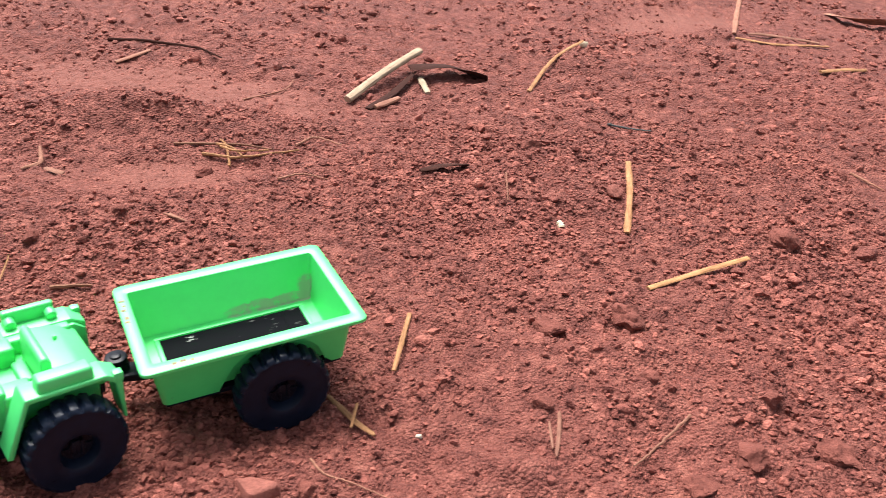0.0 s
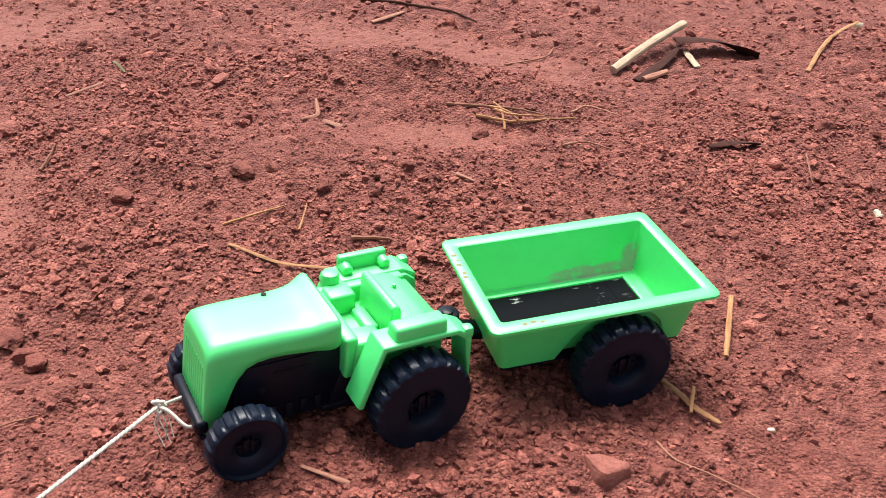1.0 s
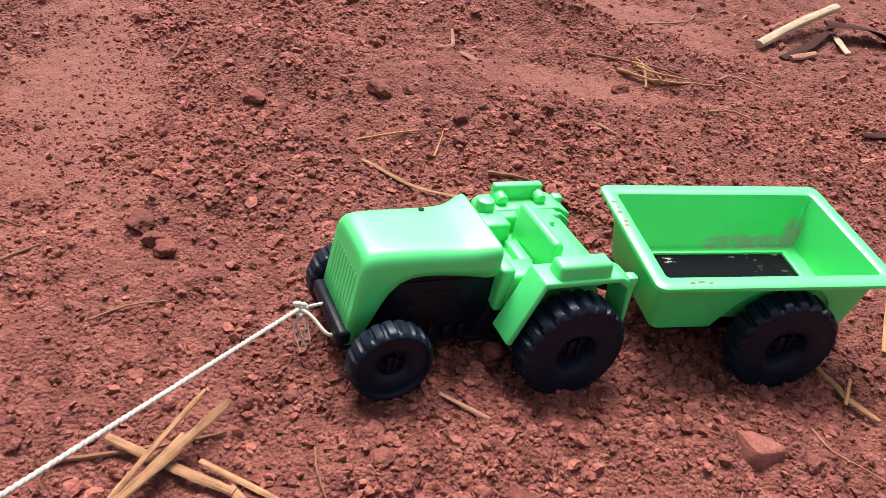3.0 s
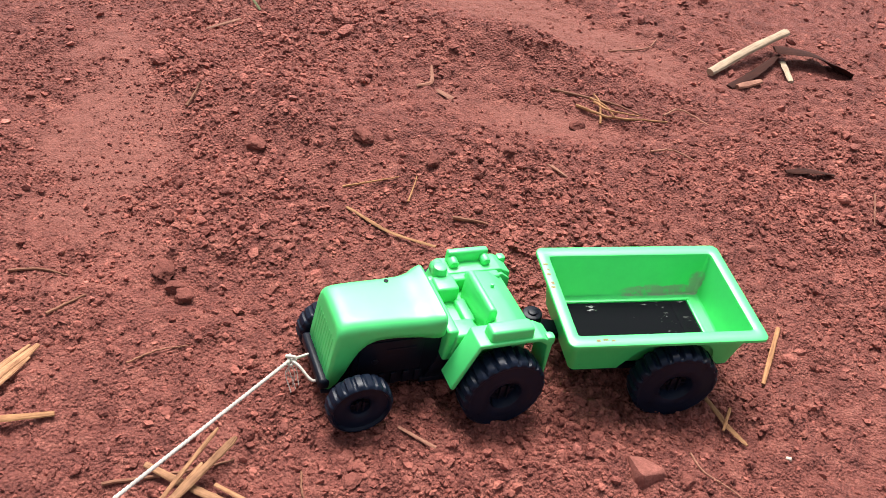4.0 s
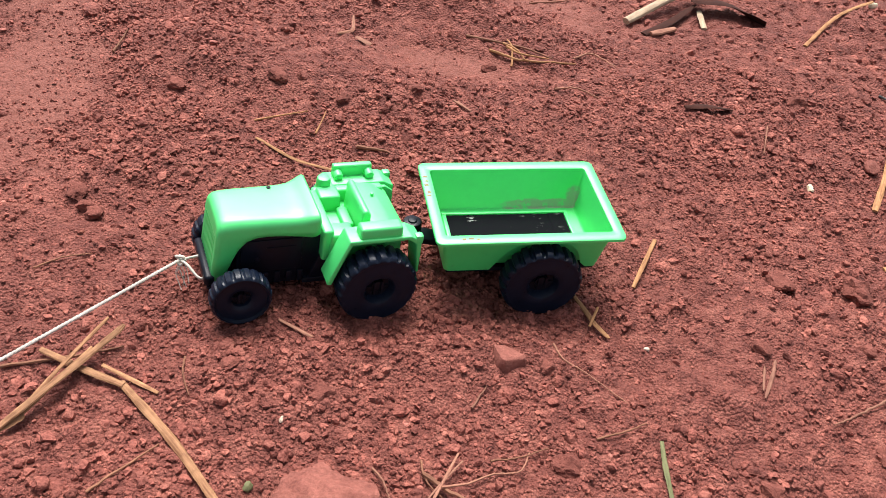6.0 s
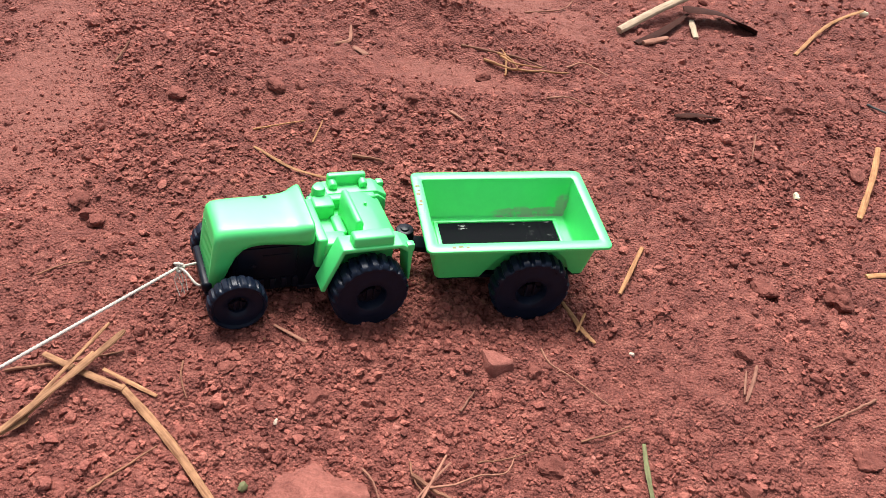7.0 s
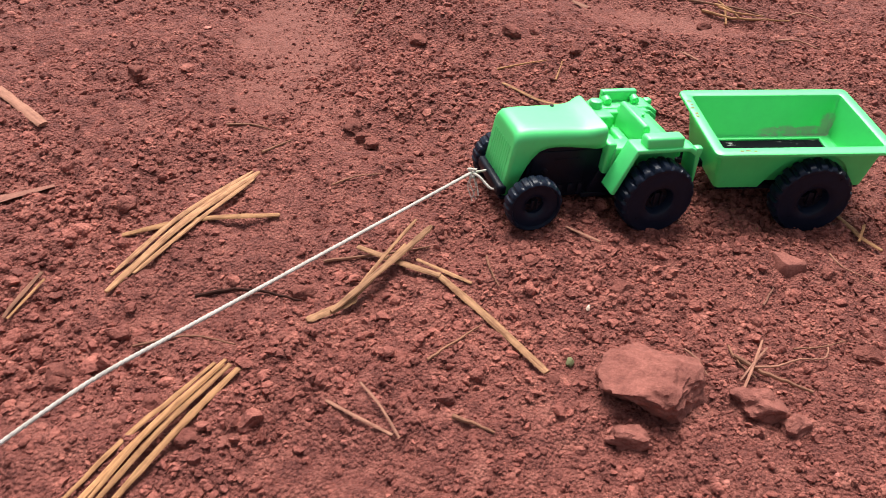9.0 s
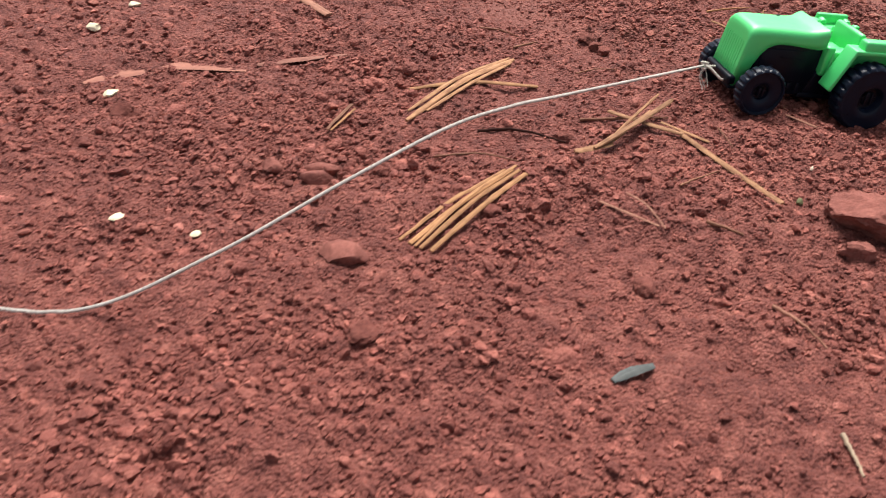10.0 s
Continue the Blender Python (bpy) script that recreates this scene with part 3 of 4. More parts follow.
# ---- trailer ----
def rounded_ring(cx, hx, hy, r, z, per=22, corner=5):
    """A rounded rectangle in millimetres as a ring of points; z may be a function of x and y."""
    pts = []
    for k, (sx, sy) in enumerate(((1, 1), (-1, 1), (-1, -1), (1, -1))):
        ox, oy = cx + sx * (hx - r), sy * (hy - r)
        for j in range(corner + 1):
            a = math.pi / 2 * (k + j / corner)
            pts.append((ox + r * math.cos(a), oy + r * math.sin(a)))
        nx, ny = ((-1, 1), (-1, -1), (1, -1), (1, 1))[k]
        a = math.pi / 2 * (k + 1)
        end = (cx + nx * (hx - r) + r * math.cos(a), ny * (hy - r) + r * math.sin(a))
        start = pts[-1]
        for j in range(1, per):
            pts.append((start[0] + (end[0] - start[0]) * j / per, start[1] + (end[1] - start[1]) * j / per))
    return [Vector((x, y, z(x, y) if callable(z) else z)) * MM for x, y in pts]


def build_trailer(at):
    trailer = tagged(new("toy_trailer"), "bright green plastic toy trailer with an empty tub and black wheels", "toy trailer")
    trailer.matrix_world = at

    def arch(x, y):
        if abs(y) > 18 and abs(x + 0.9) < 21:
            return max(17.4, min(36.5, 17.2 + math.sqrt(max(0, 21.0 ** 2 - (x + 0.9) ** 2))))
        return 17.4

    def arched(ring):
        for p in ring:
            if p.z > 17.5 * MM:
                p.y *= 1 + (25.2 / 21.2 - 1) * (p.z / MM - 17.4) / 21.5
        return ring

    cx = 6.5
    bm = bmesh.new()
    rings = [arched(rounded_ring(cx, 37.0, 21.2, 2.6, arch)), rounded_ring(cx, 40.0, 25.2, 2.8, 39.9), rounded_ring(cx, 43.8, 30.0, 3.0, 39.9),
             rounded_ring(cx, 44.2, 30.4, 3.2, 40.3), rounded_ring(cx, 44.1, 30.3, 3.2, 41.4), rounded_ring(cx, 43.7, 29.9, 3.0, 41.7),
             rounded_ring(cx, 39.5, 24.8, 1.5, 41.7), rounded_ring(cx, 39.1, 24.4, 1.4, 41.4), rounded_ring(cx, 36.8, 20.8, 1.2, 21.2),
             rounded_ring(cx, 36.2, 20.2, 1.0, 20.6)]
    loft(bm, rings, False, True)
    tub = part("tub", bm, GREEN_TUB, trailer, "green open tub with a flat rim and dried mud inside")
    bm = bmesh.new()
    block(bm, cx - 29.5, cx + 30.5, -14.6, 14.6, 20.2, 21.2, 0.3)
    block(bm, cx - 24, cx - 21, -14.2, 14.2, 20.9, 21.35, 0.15)
    part("floor_panel", bm, BLACK_DULL, tub, "black plastic floor panel with scratches")
    bm = bmesh.new()
    for x0, x1, y0, y1 in ((-31.6, 32.6, -16.4, -14.7), (-31.6, 32.6, 14.7, 16.4), (-31.6, -29.6, -14.7, 14.7), (30.6, 32.6, -14.7, 14.7)):
        block(bm, cx + x0, cx + x1, y0, y1, 20.3, 21.9, 0.35)
    part("floor_frame", bm, GREEN, tub)
    # worn gold marks printed on the rim: plain bars
    for x, y, a, b in ((48.6, -19, 2.2, 1.0), (48.2, -15.5, 1.2, 0.8), (48.8, -12.5, 1.8, 1.2), (48.4, -7.0, 1.4, 1.6), (48.8, -4.4, 1.8, 1.0),
                       (38.0, 27.4, 1.6, 1.2), (34.8, 27.0, 2.2, 1.0), (31.6, 27.6, 1.4, 0.8)):
        bm = bmesh.new()
        block(bm, x - a / 2, x + a / 2, y - b / 2, y + b / 2, 41.4, 41.8, 0.0)
        part("printed_mark", bm, GOLD, tub, "worn gold print on the rim", smooth=False)
    # frame beneath, drawbar and pin
    bm = bmesh.new()
    block(bm, -29.5, 42.5, -20, 20, 15.2, 17.6, 0.6)
    block(bm, -6, 6, -21, 21, 15.5, 18.6, 0.8)
    part("underframe", bm, BLACK, trailer)
    bm = bmesh.new()
    prism(bm, [(36, 15.5), (36, 18.5), (50, 21.5), (58, 22.5), (58, 20), (50, 18)], -6.0, 3.0, 0.6)
    rod(bm, (55.5, -3.6, 19.0), (55.5, -3.6, 25.0), 4.6, 24, 0.6)
    part("drawbar", bm, BLACK, trailer)
    bm = bmesh.new()
    rod(bm, (55.5, -3.6, 24.8), (55.5, -3.6, 27.6), 4.4, 24, 0.7)
    rod(bm, (55.5, -3.6, 27.0), (55.5, -3.6, 28.4), 2.2, 16, 0.4)
    part("hitch_pin", bm, BLACK, trailer, "round black hitch pin")
    for side in (1, -1):
        bm = bmesh.new()
        rod(bm, (-0.9, 18.5 * side, 17.2), (-0.9, 27 * side, 17.2), 2.0, 14)
        part("axle", bm, BLACK, trailer)
        turn = pose(0, 0, 0, 0, 0, 0 if side > 0 else 180)
        wheel("trailer_wheel", 19.2, 10.4, 22, 0.0, trailer, Matrix.Translation(Vector((-0.9, 28.8 * side, 17.2)) * MM) @ turn, deep=1.3)
    return trailer


TRAILER_AT = pose(-0.0680, 0.2935, -0.0050, 0, 0, 207.0)
build_trailer(TRAILER_AT)


# ---- pull string ----
def tube(bm, points, radius, n=8, flat=1.0):
    """A round thread through points; radius may be a function of the way along, 0 to 1."""
    pts = [Vector(p) for p in points]
    rings = []
    for k, p in enumerate(pts):
        way = (pts[min(k + 1, len(pts) - 1)] - pts[max(k - 1, 0)]).normalized()
        side = way.cross(Vector((0, 0, 1))).normalized() if abs(way.z) < 0.98 else Vector((1, 0, 0))
        up = side.cross(way)
        r = radius(k / (len(pts) - 1)) if callable(radius) else radius
        rings.append([p + side * r * math.cos(2 * math.pi * j / n) + up * r * flat * math.sin(2 * math.pi * j / n) for j in range(n)])
    loft(bm, rings, True, True)


def smooth_path(points, steps=8):
    """Points of a smooth curve through the given ones."""
    p = [Vector(q) for q in points]
    p = [p[0] * 2 - p[1]] + p + [p[-1] * 2 - p[-2]]
    out = []
    for a, b, c, d in zip(p, p[1:], p[2:], p[3:]):
        for k in range(steps):
            t = k / steps
            out.append(0.5 * (2 * b + (c - a) * t + (2 * a - 5 * b + 4 * c - d) * t * t + (3 * b - a - 3 * c + d) * t ** 3))
    return out + [p[-2]]


def build_string():
    """Two plies twisted round each other, tied in a knot at the bumper."""
    thing = tagged(new("pull_string"), "white twisted cotton string tied to the tractor's black bumper", "string")
    knot = Vector((-0.2035, 0.2060, 0.0200))
    way = Vector((-0.20, -0.96, 0.19)).normalized()
    lay = [knot + way * d for d in (0.03, 0.07, 0.11, 0.15, 0.18)] + [(-0.252, 0.003, 0.0535), (-0.272, -0.036, 0.042), (-0.300, -0.076, 0.022)]
    lay += [(x, y, crest(x, y) + 0.0012) for x, y in ((-0.335, -0.110), (-0.385, -0.132), (-0.450, -0.150), (-0.540, -0.175))]
    core = settle(smooth_path([knot] + [Vector(p) for p in lay], 90), 0.0012)
    for ply in range(2):
        pts, run = [], 0.0
        for k, p in enumerate(core):
            way = (core[min(k + 1, len(core) - 1)] - core[max(k - 1, 0)]).normalized()
            side = way.cross(Vector((0, 0, 1))).normalized()
            up = side.cross(way)
            run += (p - core[k - 1]).length if k else 0.0
            a = 2 * math.pi * run / 0.0036 + ply * math.pi
            pts.append(p + (side * math.cos(a) + up * math.sin(a)) * 0.00020)
        bm = bmesh.new()
        tube(bm, pts, 0.00056, 7)
        part("ply", bm, COTTON, thing)
    bm = bmesh.new()
    rnd = random.Random(5)
    loop = [knot + Vector((rnd.uniform(-1, 1), rnd.uniform(-1, 1), rnd.uniform(-1, 1))) * 0.0018 for k in range(12)]
    tube(bm, smooth_path(loop), 0.0006, 7)
    part("knot", bm, COTTON, thing)
    low = Vector((-0.1925, 0.2025, 0.0165))
    bm = bmesh.new()
    tube(bm, smooth_path([knot, knot * 0.6 + low * 0.4 + Vector((0, 0, 0.0012)), low, low + Vector((0.003, 0.004, -0.001))]), 0.0006, 7)
    tube(bm, smooth_path([knot, knot + Vector((0.005, 0.008, -0.002)), knot + Vector((0.006, 0.012, -0.004))]), 0.0006, 7)
    part("loop", bm, COTTON, thing)
    for k in range(5):
        bm = bmesh.new()
        a = knot + Vector((rnd.uniform(0, 0.003), rnd.uniform(-0.002, 0.001), -0.001))
        tube(bm, smooth_path([a, a + Vector((rnd.uniform(-0.001, 0.003), rnd.uniform(-0.003, 0), -0.004)), a + Vector((rnd.uniform(0, 0.005), rnd.uniform(-0.005, 0), -0.008 - 0.003 * rnd.random()))]), 0.0002, 5)
        part("frayed_end", bm, COTTON, thing)


# ---- straw, twigs, leaves and stones on the ground ----
STREWN = random.Random(11)


def crest(x, y, reach=0.003):
    """The highest soil close by."""
    k = np.linspace(-reach, reach, 5)
    gx, gy = np.meshgrid(x + k, y + k)
    return float(height(gx, gy).max()) - 0.0005


def lie(points, lift):
    """Lays points of the plan on the soil."""
    return [Vector((p[0], p[1], crest(p[0], p[1]) + lift + (p[2] if len(p) > 2 else 0))) for p in points]


def settle(path, clear):
    """Keeps a path above the crests of the soil beneath it."""
    rise = [max(0.0, crest(p.x, p.y, 0.0015) + clear - p.z) for p in path]
    return [p + Vector((0, 0, max(rise[max(0, k - 2):k + 3]) * 0.8)) for k, p in enumerate(path)]


def strip(name, points, width, mat, label, category, thick=None, taper=0.75, frayed=False, curl=0.0, lift=0.0, sunk=0.0):
    """A flat split stalk: a slightly domed blade along the points (metres), its ends worn."""
    thick = thick or width * 0.38
    path = settle(smooth_path(lie(points, thick * 0.5 + 0.0002 + lift), 7), thick * 0.3)
    path = [p - Vector((0, 0, sunk)) for p in path]
    LAIN.extend((p.x, p.y, width / 2 if not sunk else width / 4) for p in path)
    bm = bmesh.new()
    rings, ways = [], []
    n = len(path)
    for k, p in enumerate(path):
        t = k / (n - 1)
        way = (path[min(k + 1, n - 1)] - path[max(k - 1, 0)]).normalized()
        side = way.cross(Vector((0, 0, 1))).normalized()
        up = side.cross(way)
        side = side * math.cos(curl * t) + up * math.sin(curl * t)
        up = side.cross(way)
        w = width / 2 * (taper + (1 - taper) * math.sin(math.pi * min(1, max(0, 0.1 + t * 0.8)))) * (1 + 0.12 * STREWN.uniform(-1, 1))
        if frayed and (k == 0 or k == n - 1):
            w *= 0.55
        h = thick / 2
        rings.append([p + side * x * w + up * y * h for x, y in ((-1, -0.1), (-0.75, 0.7), (-0.2, 1.0), (0.35, 0.85), (0.8, 0.55), (1, -0.1), (0.6, -0.9), (-0.6, -0.9))])
        ways.append(t)
    rows = loft(bm, rings, True, True)
    uv = bm.loops.layers.uv.new("along")
    spot = {v: (ways[i], j / 8.0) for i, row in enumerate(rows) for j, v in enumerate(row)}
    length = sum((b - a).length for a, b in zip(path, path[1:]))
    for f in bm.faces:
        for l in f.loops:
            u, v = spot[l.vert]
            l[uv].uv = (u * length, v * width * 2.2)
    return tagged(part(name, bm, mat), label, category)


def thread(name, points, r, mat, label, category, lift=0.0, tip=0.5):
    """A thin round stem or twig, tapering to its tip."""
    path = settle(smooth_path(lie(points, r * 0.5 + lift), 7), r * 0.5)
    LAIN.extend((p.x, p.y, r) for p in path)
    path = [p + Vector((STREWN.uniform(-1, 1), STREWN.uniform(-1, 1), STREWN.uniform(-0.3, 0.6))) * r * 0.35 for p in path]
    bm = bmesh.new()
    tube(bm, path, lambda t: r * (1 - (1 - tip) * t), 7)
    return tagged(part(name, bm, mat), label, category)


def stone(name, x, y, size, turn, mat, label, seed, flat=0.6, sink=0.3, cuts=5, rough=0.08, category="stone", detail=3, faces=(0.55, 0.85)):
    """A broken stone: a ball cut by flat faces, then roughened."""
    rnd = random.Random(seed)
    bm = bmesh.new()
    bmesh.ops.create_icosphere(bm, subdivisions=detail, radius=1.0)
    planes = [(Vector((rnd.gauss(0, 1), rnd.gauss(0, 1), rnd.gauss(0, 0.7))).normalized(), rnd.uniform(*faces)) for k in range(cuts)]
    shift = Vector((seed * 3.1, seed * 1.7, 0))
    for v in bm.verts:
        for n, d in planes:
            over = v.co.dot(n) - d
            if over > 0:
                v.co -= n * over
        v.co *= 1 + rough * (2 * noise.noise(v.co * 1.6 + shift) + 0.9 * noise.noise(v.co * 4 + shift) + 0.8 * noise.noise(v.co * 9 + shift))
        v.co = Vector((v.co.x * size[0], v.co.y * size[1], v.co.z * size[0] * flat))
    z = level(x, y) + size[0] * flat * (1 - 2 * sink)
    LAIN.append((x, y, size[0] * 0.75))
    return tagged(part(name, bm, mat, at=pose(x, y, z, 0, 0, turn)), label, category)


def chip_stone(name, x, y, turn, label):
    """A wedge broken off a red stone, lying on its flat side."""
    LAIN.append((x, y, 0.0075))
    top = [(-7.6, 3.0, 2.4), (-2.5, 4.6, 2.6), (7.2, 3.4, 2.2), (8.0, 1.8, 1.8), (0.8, -4.6, 3.3), (-1.5, -4.2, 3.4)]
    foot = [(-9.0, 4.4, -3), (7.6, 6.0, -3), (9.2, 1.2, -3), (2.2, -6.6, -3), (-2.8, -6.2, -3)]
    bm = bmesh.new()
    for p in top + foot:
        bm.verts.new(Vector(p) * MM)
    bmesh.ops.convex_hull(bm, input=bm.verts)
    bmesh.ops.bevel(bm, geom=list(bm.edges), offset=0.0005, segments=2, profile=0.6, affect="EDGES", clamp_overlap=True)
    return tagged(part(name, bm, ROCK, at=pose(x, y, level(x, y) + 0.0018, 0, 0, turn)), label, "stone")


STRAW_LABEL = "piece of dry golden straw lying on red soil"
GROUP = "straw on the ground"


def straw(points, width, mat=STRAW, label=STRAW_LABEL, **more):
    return tagged(strip("straw", points, width, mat, label, "straw", **more), group=GROUP)


def twig(points, r, mat=TWIG, label="thin dry brown twig lying on red soil", **more):
    return tagged(thread("twig", points, r * 0.8, mat, label, "twig", **more), group="twigs on the ground")


build_string()
# far side
strip("peeled_stick", [(-0.0583, 0.594, 0.001), (-0.034, 0.632, 0.005), (-0.0091, 0.6696, 0.009)], 0.0070, PALE, "pale peeled wooden stick propped on dark bark", "stick", thick=0.005, taper=0.95)
strip("bark", [(-0.016, 0.645, 0.006), (0.0122, 0.6521, 0.006), (0.030, 0.650, 0.003), (0.044, 0.646, 0.0)], 0.021, BARK, "dark brown curved strip of bark", "bark", thick=0.0018, curl=0.8, taper=0.3)
# this left strip is mostly the stick's shade, built as a dark blade
strip("bark", [(-0.0434, 0.5829), (-0.028, 0.612, 0.001), (-0.012, 0.643, 0.003)], 0.009, BARK, "dark brown strip, mostly standing in for the shade under a stick", "bark", thick=0.0014, taper=0.3, curl=0.5)
strip("wood_chip", [(-0.0075, 0.641), (-0.001, 0.611)], 0.005, PALE, "pale wood chip beside bark", "wood chip", thick=0.002)
strip("wood_chip", [(-0.038, 0.585), (-0.022, 0.602)], 0.006, PINKISH, "dusty pinkish wood chip beside bark", "wood chip", thick=0.003)
straw([(0.074, 0.625), (0.097, 0.684, 0.002), (0.128, 0.732, 0.004)], 0.0034, STRAW, "pale bent straw with a swollen node", taper=0.9)
stone("seed_husk", 0.130, 0.735, (0.004, 0.003), 20, CREAM, "small pale husk at a straw's end", 31, 0.8, 0.1, category="husk", detail=2)
straw([(0.281, 0.801), (0.319, 0.789), (0.365, 0.791)], 0.0038, STRAW, "pale dry curved straw on red soil")
straw([(0.298, 0.816), (0.363, 0.808)], 0.005, PINKISH, "dusty brown straw beside a pale one")
straw([(0.330, 0.955), (0.305, 0.880), (0.285, 0.818)], 0.005, PINKISH, "dusty pinkish straw on red soil")
straw([(0.332, 0.721), (0.380, 0.741)], 0.006)
strip("dry_leaf", [(0.412, 0.920), (0.433, 0.893, 0.004), (0.480, 0.912, 0.004)], 0.018, PINKISH, "dry curled brown leaf on red soil", "leaf", thick=0.0014, taper=0.2, curl=0.9)
straw([(0.130, 0.516), (0.1225, 0.470), (0.113, 0.424)], 0.0038, label="straight golden straw lying on red soil", taper=0.95)
straw([(0.114, 0.369), (0.145, 0.386), (0.176, 0.405)], 0.0036, label="straight golden straw lying on red soil", taper=0.95)
stone("cream_chip", 0.076, 0.430, (0.0032, 0.0026), 40, CREAM, "small cream chip on red soil", 32, 0.5, 0.2, 9, 0.15, category="chip", detail=3)
straw([(-0.0055, 0.337), (-0.011, 0.297)], 0.0022, taper=0.85)
straw([(-0.039, 0.283), (-0.027, 0.269), (-0.0165, 0.257)], 0.0026, label="frayed golden straw beside a trailer wheel", frayed=True)
straw([(-0.0265, 0.263, 0.001), (-0.025, 0.275, 0.002)], 0.0014)
for pts, r in (([(-0.138, 0.494), (-0.113, 0.490), (-0.080, 0.502)], 0.0011), ([(-0.131, 0.503, 0.002), (-0.121, 0.497, 0.003), (-0.113, 0.489, 0.002)], 0.0009),
               ([(-0.128, 0.500, 0.002), (-0.117, 0.493, 0.003), (-0.098, 0.497, 0.001)], 0.0009), ([(-0.120, 0.484), (-0.124, 0.498, 0.003), (-0.130, 0.508, 0.002)], 0.0008)):
    tagged(thread("dry_grass", pts, r, STRAW, "thin dry grass stem on red soil", "grass"), group="dry grass")
twig([(-0.158, 0.503), (-0.119, 0.505), (-0.096, 0.501)], 0.0012)
twig([(-0.086, 0.456), (-0.073, 0.466, 0.002), (-0.058, 0.465)], 0.0010, PINKISH, "thin dusty curved twig on red soil")
# dark strip added in place of a clod hole's dark shape
strip("bark_chip", [(-0.004, 0.483), (0.012, 0.491, 0.002), (0.026, 0.496)], 0.008, BARK, "dark brown curled strip in place of a dark clod hole", "bark", thick=0.0014, taper=0.1, curl=0.6)
straw([(-0.239, 0.646), (-0.220, 0.672)], 0.0045, PINKISH, "dusty pinkish straw on red soil")
twig([(-0.259, 0.691), (-0.213, 0.687), (-0.185, 0.676), (-0.160, 0.655)], 0.0016, BARK, "dark thin twig on red soil")
straw([(0.058, 0.272), (0.0565, 0.260), (0.054, 0.246)], 0.0017, PINKISH, "short dusty straw stub on red soil", frayed=True)
straw([(0.053, 0.265), (0.053, 0.250)], 0.0012, PINKISH, "short dusty straw stub on red soil", frayed=True)
twig([(0.112, 0.272), (0.099, 0.259, 0.001), (0.091, 0.251), (0.084, 0.244)], 0.0009, PINKISH, "thin dusty bent twig on red soil")
strip("curled_leaf", [(-0.236, 0.491, 0.004), (-0.231, 0.476, 0.001), (-0.237, 0.464)], 0.0028, PINKISH, "small dusty curled leaf on red soil", "leaf", thick=0.0010, curl=0.9, taper=0.3)
strip("leaf_scrap", [(-0.224, 0.466), (-0.212, 0.463)], 0.004, PINKISH, "small dusty leaf scrap on red soil", "leaf", thick=0.001)
twig([(0.126, 0.578), (0.140, 0.572), (0.155, 0.566)], 0.0011, GREYLEAF, "thin grey twig on red soil")
twig([(0.048, 0.480, 0.001), (0.048, 0.453)], 0.0007, PINKISH, "thin dusty stem on red soil")
straw([(-0.138, 0.415), (-0.128, 0.409)], 0.0016, PINKISH, "short dusty straw stub on red soil")
twig([(0.277, 0.519), (0.291, 0.498)], 0.0012, PINKISH, "thin dusty twig on red soil")

# round the toys
chip_stone("brick_chip", -0.0575, 0.2240, -4, "angular red stone chip on red soil")
straw([(-0.229, 0.3285), (-0.203, 0.322, 0.001), (-0.176, 0.3155, 0.001)], 0.0021, taper=0.8)
strip("husk_strip", [(-0.2262, 0.108, 0.001), (-0.2178, 0.138, 0.004), (-0.2120, 0.157, 0.006), (-0.2080, 0.1690, 0.008)], 0.0034, HUSK, "split tan husk strip leaning over other straw", "husk", thick=0.0014, frayed=True)
strip("husk_strip", [(-0.2240, 0.1150, 0.002), (-0.2202, 0.1451, 0.004), (-0.2160, 0.1700, 0.007)], 0.0019, HUSK, "narrow tan husk strip leaning over other straw", "husk", thick=0.0011, frayed=True)
strip("husk_strip", [(-0.2300, 0.104), (-0.2235, 0.120, 0.002), (-0.2180, 0.140, 0.003), (-0.2150, 0.156, 0.005)], 0.0030, HUSK, "curled tan husk strip on red soil", "husk", thick=0.0013, frayed=True, curl=0.7)
strip("husk_strip", [(-0.2330, 0.1000), (-0.2270, 0.110, 0.001), (-0.2215, 0.121, 0.002)], 0.0046, HUSK, "ragged tan husk end on red soil", "husk", thick=0.0013, frayed=True)
strip("husk_strip", [(-0.2350, 0.1500, 0.002), (-0.2143, 0.1471, 0.001), (-0.1940, 0.1452, 0.001)], 0.0034, HUSK, "bent tan stalk on red soil", "husk", thick=0.0013)
strip("husk_strip", [(-0.1960, 0.1462, 0.001), (-0.1658, 0.1316), (-0.1370, 0.1130)], 0.0037, HUSK, "long split tan stalk on red soil", "husk", thick=0.0013, taper=0.9)
straw([(-0.2072, 0.1509, 0.003), (-0.1807, 0.1478)], 0.0020, HUSK, "short tan straw on red soil")
twig([(-0.246, 0.139), (-0.221, 0.153, 0.001), (-0.207, 0.165)], 0.0010)
straw([(-0.155, 0.202), (-0.138, 0.199)], 0.0016, PINKISH, "short tan straw beside a front wheel")
twig([(-0.040, 0.242), (-0.034, 0.235), (-0.023, 0.231, 0.001), (-0.003, 0.2205)], 0.0006, PINKISH, "thin dusty bent twig on red soil")
twig([(-0.064, 0.193), (-0.0615, 0.205)], 0.0007, PINKISH, "thin dusty stem on red soil")
twig([(-0.182, 0.170), (-0.177, 0.160), (-0.170, 0.152)], 0.0006)
twig([(-0.181, 0.100), (-0.174, 0.116), (-0.169, 0.128)], 0.0008)
twig([(-0.091, 0.147), (-0.085, 0.143, 0.001), (-0.080, 0.137)], 0.0007, PINKISH, "thin dusty stem on red soil")
